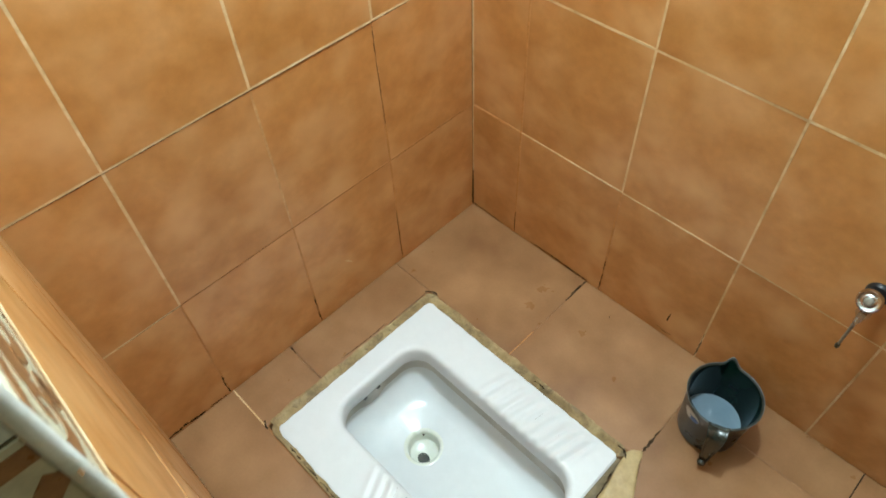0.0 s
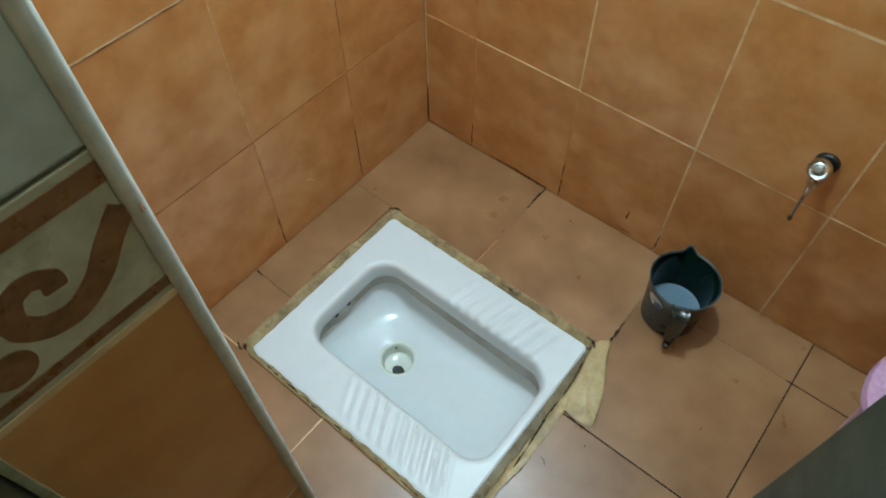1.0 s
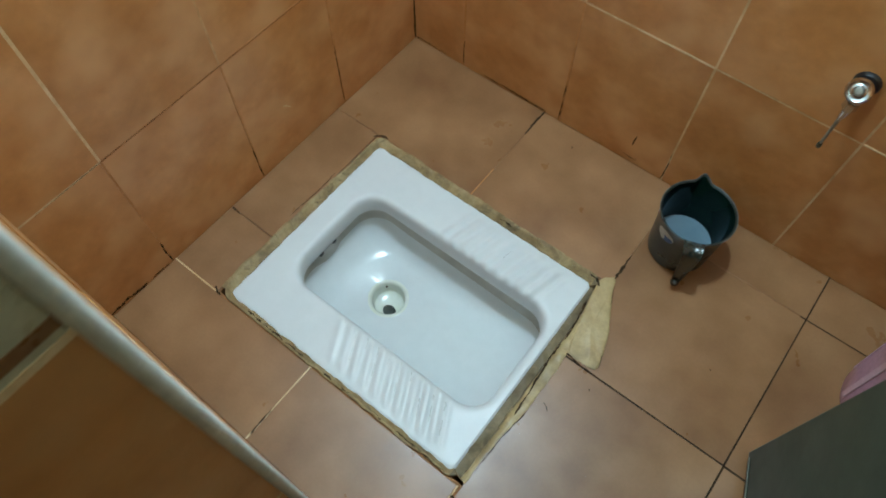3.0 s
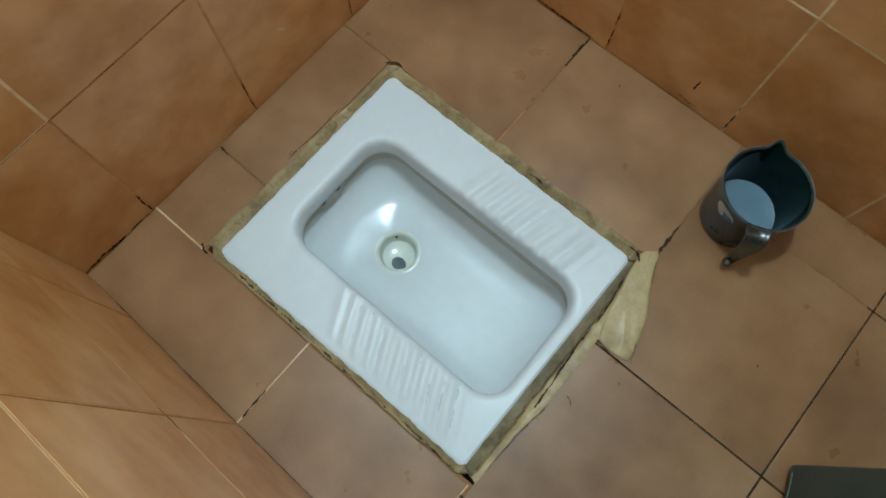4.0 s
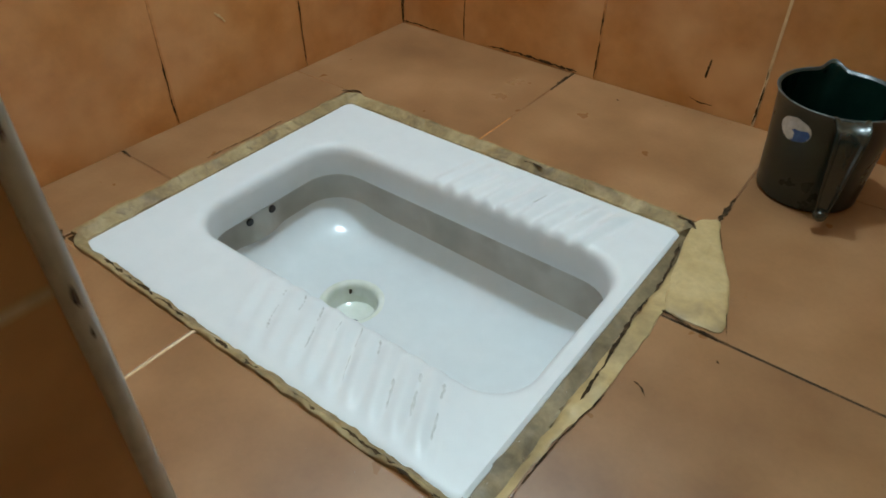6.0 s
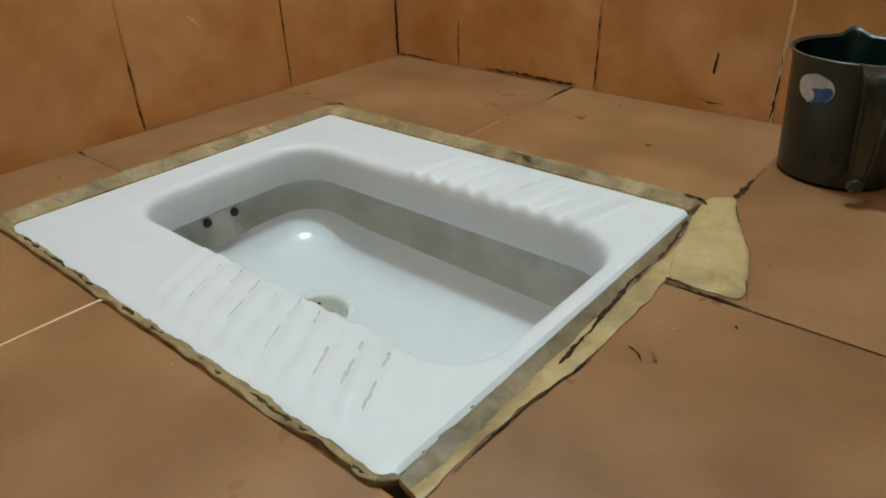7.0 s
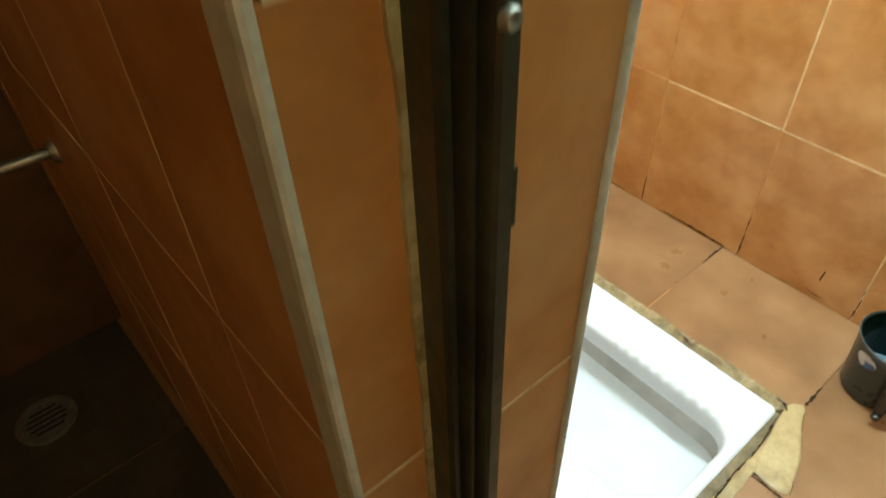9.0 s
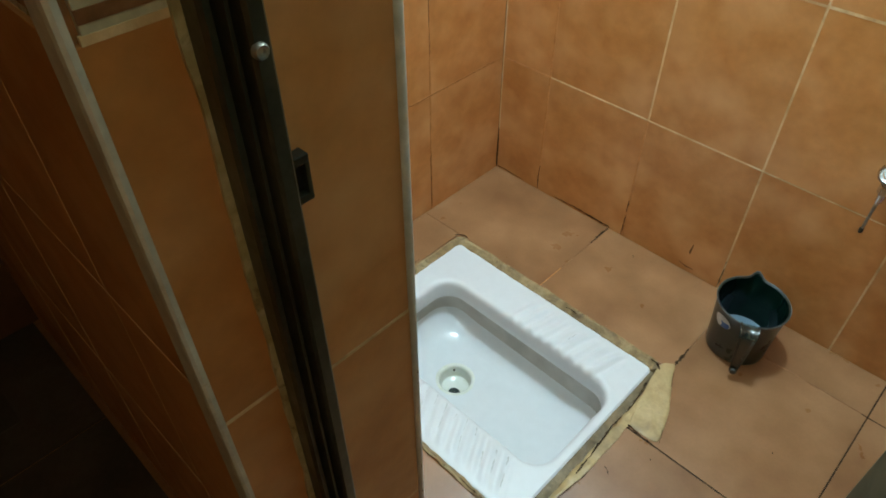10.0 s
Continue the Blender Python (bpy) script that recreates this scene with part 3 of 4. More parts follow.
for r, z in ((0.0676, 0.1313), (0.0686, 0.1310), (0.0690, 0.1320), (0.0683, 0.1328), (0.0674, 0.1325)):
    made.append([bm.verts.new(dip_point(r, z, 2 * math.pi * i / n, 1.0)) for i in range(n)])
for a, b in zip(made, made[1:] + made[:1]):
    for i in range(n):
        bm.faces.new((a[i], a[(i + 1) % n], b[(i + 1) % n], b[i]))
part("rim", bm, WORN_EDGE, dipper, "thin worn pale rim", True)
part("water", lathe([(0.0560, 0.022), (0.0562, 0.0265), (0.054, 0.026), (0.03, 0.0258), (0, 0.0258)], 48), PALE_WATER, dipper, "pale blue water")
hx, hy = math.cos(HANDLE), math.sin(HANDLE)
bm, rows = bmesh.new(), []
for r, z, w, ox, oz in ((0.0630, 0.1285, 0.036, 0.15, 1.0), (0.0710, 0.1300, 0.035, 0.2, 1.0), (0.0790, 0.1290, 0.034, 0.45, 0.9), (0.0850, 0.1240, 0.0325, 0.8, 0.6), (0.0875, 0.1140, 0.0300, 1, 0.15),
                        (0.0880, 0.0960, 0.0270, 1, 0), (0.0870, 0.0750, 0.0240, 1, 0), (0.0866, 0.0520, 0.0205, 1, 0), (0.0872, 0.0350, 0.0165, 1, 0), (0.0880, 0.0240, 0.0125, 1, -0.2)):
    row = []
    for q, u in ((-0.5, 0.0), (-0.5, 0.0042), (-0.40, 0.0042), (-0.32, 0.0018), (0.32, 0.0018), (0.40, 0.0042), (0.5, 0.0042), (0.5, 0.0), (0.3, -0.0012), (-0.3, -0.0012)):
        rr, zz = r + u * ox, z + u * oz
        row.append(bm.verts.new((rr * hx - q * w * hy, rr * hy + q * w * hx, zz)))
    rows.append(row)
for a, b in zip(rows, rows[1:]):
    for i in range(10):
        bm.faces.new((a[i], a[(i + 1) % 10], b[(i + 1) % 10], b[i]))
bm.faces.new(rows[0]), bm.faces.new(rows[-1][::-1])
handle = part("handle", bm, DIPPER_GLOSS, dipper, "tapering strap handle with raised edges and a free lower end", True)
part("knob", lathe([(0, -0.007), (0.0055, -0.006), (0.0078, -0.001), (0.0078, 0.003), (0.0058, 0.0072), (0, 0.0088)], 20,
                   m=Matrix.Translation((0.0885 * hx, 0.0885 * hy, 0.0215)) @ Matrix.Rotation(math.atan2(hy, hx), 4, "Z") @ Matrix.Rotation(radians(90), 4, "Y")), DIPPER_GLOSS, handle, "round glossy end", True)
STICK_A = radians(-114)


def sticker_patch(shape, lift):
    """A patch that follows the cup's side; shape(u, v) in the unit square says how far it reaches."""
    bm, rows = bmesh.new(), []
    for v in range(9):
        t = -1 + 2 * v / 8
        lo, hi = shape(t)
        row = []
        for u in range(9):
            s = lo + (hi - lo) * u / 8
            z = 0.1015 + 0.0150 * t
            r = 0.0583 + (z - 0.02) * 0.0655 * 1.02 + lift
            a = STICK_A + s * 0.30
            row.append(bm.verts.new((r * math.cos(a), r * math.sin(a), z)))
        rows.append(row)
    for a, b in zip(rows, rows[1:]):
        for i in range(8):
            bm.faces.new((a[i], a[i + 1], b[i + 1], b[i]))
    return bm


def half_width(t):
    return math.sqrt(max(0.0, 1 - t * t)) + 0.02


sticker = part("sticker", sticker_patch(lambda t: (-half_width(t), half_width(t)), 0.0008), STICKER, dipper, "small oval silver and blue sticker")
part("print", sticker_patch(lambda t: (max(-0.97, -0.30 + 1.0 * max(0.0, t + 0.2)) * half_width(t), 0.96 * half_width(t)) if t < 0.12 else (0.80, 0.801), 0.0012), STICKER_BLUE, sticker)
part("white_block", sticker_patch(lambda t: (-0.55, 0.05) if -0.78 < t < -0.15 else (-0.25, -0.249), 0.0016), STICKER, sticker)
part("grey_disc", sticker_patch(lambda t: (-0.25 - math.sqrt(max(0.0, 0.07 - (t - 0.5) ** 2)), -0.25 + math.sqrt(max(0.0, 0.07 - (t - 0.5) ** 2)) + 0.001), 0.0016), SCUFF, sticker)

# ---- tap on the wall ----
tap = tagged(new("wall_tap"), "small chrome tap with a black wall rosette and thin spout", "tap")
tap.location = (0.845, 0.0, 0.423)
TO_ROOM = Matrix.Rotation(radians(90), 4, "X")
part("rosette", lathe([(0, 0.011), (0.008, 0.011), (0.0175, 0.0075), (0.0195, 0.003), (0.0195, 0.0), (0, 0.0)], 32, m=TO_ROOM), RUBBER_AND_HOLES, tap, "black rubber wall rosette", True)
part("body", lathe([(0, 0.008), (0.0080, 0.008), (0.0080, 0.018), (0.0110, 0.019), (0.0110, 0.038), (0.009, 0.041), (0, 0.041)], 32, m=TO_ROOM), CHROME, tap, "", True)
KNOB = Matrix.Translation((-0.003, -0.026, 0.004)) @ Matrix.Rotation(radians(-6), 4, "Z") @ Matrix.Rotation(radians(52), 4, "X")
knob = part("knob", lathe([(0, 0.0215), (0.0078, 0.0215), (0.0090, 0.0200), (0.0110, 0.0196), (0.0150, 0.0212), (0.0178, 0.0185), (0.0185, 0.013), (0.0172, 0.006), (0.011, 0.003), (0, 0.003)], 36, m=KNOB),
            CHROME, tap, "round chrome knob", True)
part("cap", lathe([(0, 0.0245), (0.0050, 0.0240), (0.0066, 0.0222), (0.0066, 0.021)], 24, m=KNOB), STEEL, knob, "", True)
part("hex_nut", lathe([(0, -0.012), (0.0098, -0.012), (0.0108, -0.014), (0.0108, -0.027), (0.0095, -0.029), (0, -0.029)], 6, m=Matrix.Translation((-0.001, -0.031, 0))), CHROME, tap)
part("outlet_neck", tube([(-0.001, -0.031, -0.028), (-0.001, -0.032, -0.040), (-0.002, -0.033, -0.048)], [0.0070, 0.0062, 0.0042], 20), CHROME, tap, "", True)
spout = part("spout", tube([(-0.002, -0.033, -0.046), (-0.002, -0.037, -0.066), (-0.002, -0.042, -0.090), (-0.002, -0.044, -0.100)], [0.0030, 0.0025, 0.0023, 0.0024], 14), STEEL, tap, "thin rusty spout", True)
part("tip", lathe([(0, -0.106), (0.0032, -0.105), (0.0040, -0.101), (0.0034, -0.096), (0, -0.096)], 16, m=Matrix.Translation((-0.002, -0.0445, 0))), FRAME_METAL, spout, "rusty spout tip", True)

# ---- pink pail behind the door ----
pail = tagged(new("pail"), "pink plastic pail standing in the corner behind the door", "bucket")
pail.location = (1.207, -0.182, 0.001)
part("body", lathe([(0, 0.004), (0.088, 0.004), (0.092, 0.0), (0.097, 0.006), (0.101, 0.06), (0.109, 0.20), (0.112, 0.240), (0.108, 0.240), (0.105, 0.20), (0.097, 0.06), (0.091, 0.012), (0, 0.012)], 64), PINK, pail, "", True)
part("flange", lathe([(0.111, 0.238), (0.134, 0.232), (0.1375, 0.226), (0.1395, 0.228), (0.1395, 0.236), (0.136, 0.243), (0.118, 0.2485), (0.111, 0.247)], 64), PINK, pail, "wide pink flange", True)
part("rim", lathe([(0.1085, 0.243), (0.117, 0.246), (0.1185, 0.253), (0.1155, 0.2575), (0.1105, 0.257), (0.1078, 0.251)], 64), PINK_PALE, pail, "paler raised rim", True)
for k in range(10):
    a = 2 * math.pi * k / 10 + 0.35
    part("rib", ribbon([(0, 0.0), (0.0, 0.10), (0.0, 0.205)], [0.010, 0.012, 0.014], 0.003,
                       m=Matrix.Rotation(a, 4, "Z") @ Matrix.Translation((0.0975, 0, 0.02)) @ Matrix.Rotation(radians(3.4), 4, "Y") @ Matrix(((0, 0, 1, 0), (1, 0, 0, 0), (0, 1, 0, 0), (0, 0, 0, 1)))),
         PINK_PALE, pail)

# ---- door and its metal frame ----
HINGE, FREE = Vector((1.245, -0.995)), Vector((1.030, -0.402))
door = tagged(new("door"), "grey-green sheet door standing open into the cubicle", "door")
along = FREE - HINGE
door.matrix_basis = Matrix.Translation((HINGE.x, HINGE.y, 0.018)) @ Matrix.Rotation(math.atan2(along.y, along.x), 4, "Z")
W = along.length
part("leaf", box(0.0, W, -0.034, 0.0, 0.0, 2.0, 0.0025), DOOR_PAINT, door)
part("edge_band", box(W - 0.002, W + 0.0015, -0.031, -0.003, 0.004, 1.996, 0.001), FRAME_METAL, door, "darker metal edge band")
part("kick_strip", box(0.01, W - 0.012, 0.0, 0.0022, 0.006, 0.012, 0.0008), FRAME_METAL, door)
lock = part("latch", box(W - 0.09, W - 0.03, 0.0, 0.010, 0.86, 0.90, 0.003), STEEL, door, "steel sliding latch")
part("bolt", tube([(W - 0.10, 0.012, 0.88), (W - 0.01, 0.012, 0.88)], [0.005, 0.005], 12), STEEL, lock)
door_frame = structure("door_frame", prism([(0.632, -1.0340), (0.658, -1.0370), (0.6620, -1.0355), (0.6620, -1.0320), (0.6580, -1.0312), (0.6580, -1.0298), (0.6690, -1.0290), (0.6690, -1.0268),
                                            (0.6650, -1.0260), (0.6650, -1.0250), (0.6750, -1.0242), (0.6770, -1.0225), (0.6770, -1.0150), (0.6750, -1.0130), (0.633, -1.0085)], 0.0, 2.055),
                       FRAME_METAL, "dark bronze metal door frame with latch plate", "door frame")
part("hinge_jamb", prism([(1.300, -1.043), (1.270, -1.043), (1.266, -1.030), (1.266, -0.988), (1.270, -0.985), (1.300, -0.985)], 0.0, 2.055), FRAME_METAL, door_frame)
part("head", box(0.634, 1.30, -1.043, -0.985, 2.056, 2.10, 0.002), FRAME_METAL, door_frame)
TO_X = Matrix.Rotation(radians(90), 4, "Y")
for z in (0.959, 0.50, 1.45):
    part("screw", lathe([(0, 0.0004), (0.0016, 0.0006), (0.0021, 0.0024), (0.0034, 0.0028), (0.0043, 0.0014), (0.0043, -0.001)], 24, m=Matrix.Translation((0.6772, -1.0208, z)) @ TO_X), STEEL, door_frame, "pale screw head", True)
strike = bmesh.new()
for z0, z1 in ((0.8460, 0.8515), (0.8730, 0.8790)):
    box(0.6500, 0.6590, -1.0100, -0.9930, z0, z1, 0.001, bm=strike)
box(0.6500, 0.6590, -0.9965, -0.9930, 0.8505, 0.8740, 0.001, bm=strike)
box(0.6485, 0.6530, -1.0100, -0.9950, 0.8500, 0.8745, bm=strike)
strike_plate = part("strike_plate", strike, FRAME_METAL, door_frame, "bent latch plate")
# a black plate stands for the shade in the slot
part("latch_slot", box(0.6531, 0.6542, -1.0065, -0.9968, 0.8525, 0.8725), RUBBER_AND_HOLES, strike_plate, "dark slot")


def bead(y, x, base_w, thick, seed, label):
    """An uneven bead of caulk from floor to lintel along the frame."""
    pts, ws = [], []
    for k in range(150):
        z = 0.002 + 2.04 * k / 149
        pts.append(Vector((y + 0.0012 * noise.noise(Vector((z * 30, seed, 0))), z)))
        ws.append(max(0.0015, base_w * (1 + 0.7 * noise.noise(Vector((z * 17, seed + 6, 0))) + 0.3 * noise.noise(Vector((z * 70, seed, 0))))))
    part("caulk", ribbon(pts, ws, thick, m=plane((x - 0.0005, 0, 0), (0, 1, 0), (0, 0, 1))), CAULK, door_frame, label, True)


bead(-1.0365, REVEAL_OUT, 0.0060, 0.0036, 1.0, "uneven yellowed caulk bead")
bead(-1.0060, REVEAL, 0.0045, 0.0030, 4.0, "yellowed caulk bead")

# ---- corner trims of the partition ----
trim_inner = structure("trim_inner", tube([(REVEAL - 0.0012, FACE_S - 0.0010, z) for z in (0.0, 0.6, 1.2, CEIL)], [0.0044] * 4, 20), WHITE_TRIM, "thin white round corner trim, chipped low down", "trim")
trim_inner.data.shade_smooth()
for k, z in enumerate((0.060, 0.185, 0.327, 0.398, 0.560)):
    part("chip", streak([Vector((-0.002, z - 0.010)), Vector((0.001, z)), Vector((-0.001, z + 0.012))], 0.0075, 0.0008, 20 + k,
                        Matrix.Translation((REVEAL + 0.0008, FACE_S + 0.0008, 0)) @ Matrix.Rotation(radians(45), 4, "Z") @ Matrix(((0, 0, 1, 0), (1, 0, 0, 0), (0, 1, 0, 0), (0, 0, 0, 1)))), CHIPPED, trim_inner)
trim_outer = structure("trim_outer", prism([(REVEAL_OUT - 0.004, FACE_OUT + 0.003), (REVEAL_OUT + 0.0012, FACE_OUT + 0.003), (REVEAL_OUT + 0.0016, FACE_OUT - 0.0005), (REVEAL_OUT + 0.0002, FACE_OUT - 0.0026),
                                            (REVEAL_OUT - 0.004, FACE_OUT - 0.0032), (REVEAL_OUT - 0.025, FACE_OUT - 0.0022), (REVEAL_OUT - 0.025, FACE_OUT + 0.002)], 0.0, CEIL),
                       WHITE_TRIM, "white plastic corner trim on the passage side", "trim")

# ---- passage: floor drain and wall pipe ----
drain_cover = tagged(new("floor_drain"), "round pale floor drain grate in the dark passage floor", "drain")
drain_cover.location = (-0.185, -1.287, 0.0)
part("surround", box(-0.072, 0.072, -0.072, 0.072, 0.0005, 0.003, 0.001), SCREED, drain_cover)
part("ring", lathe([(0.040, 0.003), (0.052, 0.0035), (0.053, 0.006), (0.047, 0.0085), (0.042, 0.007), (0.040, 0.003)], 40), STEEL, drain_cover, "", True)
part("plate", lathe([(0, 0.0062), (0.041, 0.0058), (0.041, 0.003)], 40), STEEL, drain_cover, "", True)
# grate slots as black bars, painted in place of the dark below
for k in range(-2, 3):
    h = math.sqrt(0.034 ** 2 - (k * 0.012) ** 2)
    part("slot", box(k * 0.012 - 0.0022, k * 0.012 + 0.0022, -h, h, 0.0060, 0.0068), RUBBER_AND_HOLES, drain_cover)
pipe = tagged(new("wall_pipe"), "short grey pipe stub on the passage wall", "pipe")
pipe.location = (-0.011, FACE_OUT, 0.587)
part("stub", tube([(0, 0, 0), (-0.004, -0.05, 0.0), (-0.012, -0.13, -0.002)], [0.007, 0.007, 0.007], 16), STEEL, pipe, "", True)
part("flange", lathe([(0, 0.010), (0.012, 0.009), (0.016, 0.003), (0.016, 0), (0, 0)], 24, m=TO_ROOM), STEEL, pipe, "", True)
part("end_cap", tube([(-0.012, -0.128, -0.002), (-0.0135, -0.150, -0.002)], [0.011, 0.011], 16), RUBBER_AND_HOLES, pipe)

# ---- tiles: every piece its own object on shared meshes ----
MESHES = {}


def slab(w, h, mat, t=0.0045, c=0.0008):
    """A tile's mesh: face at z = 0, chamfered edges, w by h."""
    key = (round(w, 4), round(h, 4), mat.name)
    if key not in MESHES:
        vs, fs = [], []
        for d, z in ((0.0, -t), (0.0, -c * 0.8), (c * 0.35, -c * 0.22), (c, 0.0)):
            vs += [(d, d, z), (w - d, d, z), (w - d, h - d, z), (d, h - d, z)]
        for k in range(3):
            for i in range(4):
                j = (i + 1) % 4
                fs.append((4 * k + i, 4 * k + j, 4 * k + 4 + j, 4 * k + 4 + i))
        fs.append((12, 13, 14, 15))
        me = bpy.data.meshes.new("tile")
        me.from_pydata(vs, [], fs)
        me.materials.append(mat)
        MESHES[key] = me
    return MESHES[key]


RNG = random.Random(11)


def lay(parent, base, u0, u1, v0, v1, mat, gap=0.003, name="tile", wob=1.0):
    w, h = u1 - u0 - gap, v1 - v0 - gap
    ob = new(name, slab(w, h, mat))
    ob.parent = parent
    tilt = Matrix.Rotation(RNG.uniform(-0.0022, 0.0022) * wob, 4, "X") @ Matrix.Rotation(RNG.uniform(-0.0022, 0.0022) * wob, 4, "Y")
    mid = Matrix.Translation((w / 2, h / 2, 0))
    ob.matrix_basis = base @ Matrix.Translation((u0 + gap / 2, v0 + gap / 2, RNG.uniform(-0.0004, 0.0003) * wob)) @ mid @ tilt @ mid.inverted()
    return ob


def joint(parent, base, u0, v0, u1, v1, width, mat, deep=0.0012):
    """A grout line from (u0, v0) to (u1, v1) on the plane of base, a little below the tile faces."""
    bm = ribbon([Vector((u0, v0)), Vector(((u0 + u1) / 2, (v0 + v1) / 2)), Vector((u1, v1))], [width] * 3, 0.002)
    ob = part("grout", bm, mat, parent)
    ob.matrix_basis = base @ Matrix.Translation((0, 0, -0.002 - deep))
    return ob


WEST = plane((0, 0, 0), (0, 1, 0), (0, 0, 1))       # u = y
NORTH = plane((0, 0, 0), (1, 0, 0), (0, 0, 1))      # u = x
SKEW = (FACE_S + 0.886) / REVEAL
PART_IN = plane((0, -0.886, 0), Vector((-1, -SKEW, 0)).normalized(), (0, 0, 1))   # u = -x
PART_END = plane((REVEAL, 0, 0), (0, 1, 0), (0, 0, 1))   # u = y
PART_END_OUT = plane((REVEAL_OUT, 0, 0), (0, 1, 0), (0, 0, 1))
PART_OUT = plane((0, FACE_OUT, 0), (1, 0, 0), (0, 0, 1))  # u = x
FLOOR = Matrix()


def tile_wall(parent, base, us, vs, wide, mat=WALL_TILE):
    """Tiles between all breaks; wide(axis, k) gives the width and grout of each line."""
    for i in range(len(us) - 1):
        for j in range(len(vs) - 1):
            lay(parent, base, us[i], us[i + 1], vs[j], vs[j + 1], mat, 0.0035)
    for i in range(1, len(us) - 1):
        for j in range(len(vs) - 1):
            w, g = wide("u", i, j)
            joint(parent, base, us[i], vs[j], us[i], vs[j + 1], w, g, -0.0002 if g is CREAM_GROUT else -0.0004 if g is FAINT_GROUT else 0.0001)
    for j in range(1, len(vs) - 1):
        for i in range(len(us) - 1):
            w, g = wide("v", j, i)
            joint(parent, base, us[i], vs[j], us[i + 1], vs[j], w, g, -0.0002 if g is CREAM_GROUT else -0.0004 if g is FAINT_GROUT else 0.0001)


ZS = [-0.004, 0.320, 0.643, 0.970]


def west_lines(axis, k, seg):
    if axis == "u":
        return (0.0032, FAINT_GROUT) if seg == 0 else ((0.0048, CREAM_GROUT) if k == 1 or seg == 2 else (0.0040, FAINT_GROUT if k == 3 else WASHED_GROUT))
    return (0.0042, CREAM_GROUT) if k == 2 else (0.0034, CREAM_GROUT if seg == 0 else FAINT_GROUT)


def north_lines(axis, k, seg):
    if axis == "u":
        return (0.0035, FAINT_GROUT) if k == 1 or (seg == 0 and k == 2) else (0.0038, CREAM_GROUT)
    return (0.0050, CREAM_GROUT) if k > 1 else (0.0030, CREAM_GROUT) if seg > 1 else (0.0028, FAINT_GROUT if seg == 0 else CREAM_GROUT)


tile_wall(wall_west, WEST, [FACE_S, -0.7395, -0.4945, -0.2455, 0.0], ZS, west_lines)
tile_wall(wall_north, NORTH, [0.0, 0.140, 0.3965, 0.6465, 0.8955, 1.1445, EAST], ZS, north_lines)
tile_wall(wall_partition, PART_IN, [-REVEAL, -0.605, -0.357, -0.108, 0.0], [-0.004, 0.29, 0.60, 0.970], lambda a, k, s: (0.0024, FAINT_GROUT if a == "u" else WASHED_GROUT))
tile_wall(wall_partition, PART_OUT, [WEST_OUT, -0.275, -0.025, 0.225, 0.475, REVEAL_OUT - 0.020], [-0.004, 0.372, 0.697, 0.970], lambda a, k, s: (0.0022, CREAM_GROUT))
tile_wall(wall_partition, PART_END_OUT, [FACE_OUT, -1.0335], [-0.004, 0.350, 0.676, 0.971], lambda a, k, s: (0.0034, CREAM_GROUT))
tile_wall(wall_partition, PART_END, [-1.0085, FACE_S], [-0.004, 0.338, 0.660, 0.971], lambda a, k, s: (0.0034, CREAM_GROUT))

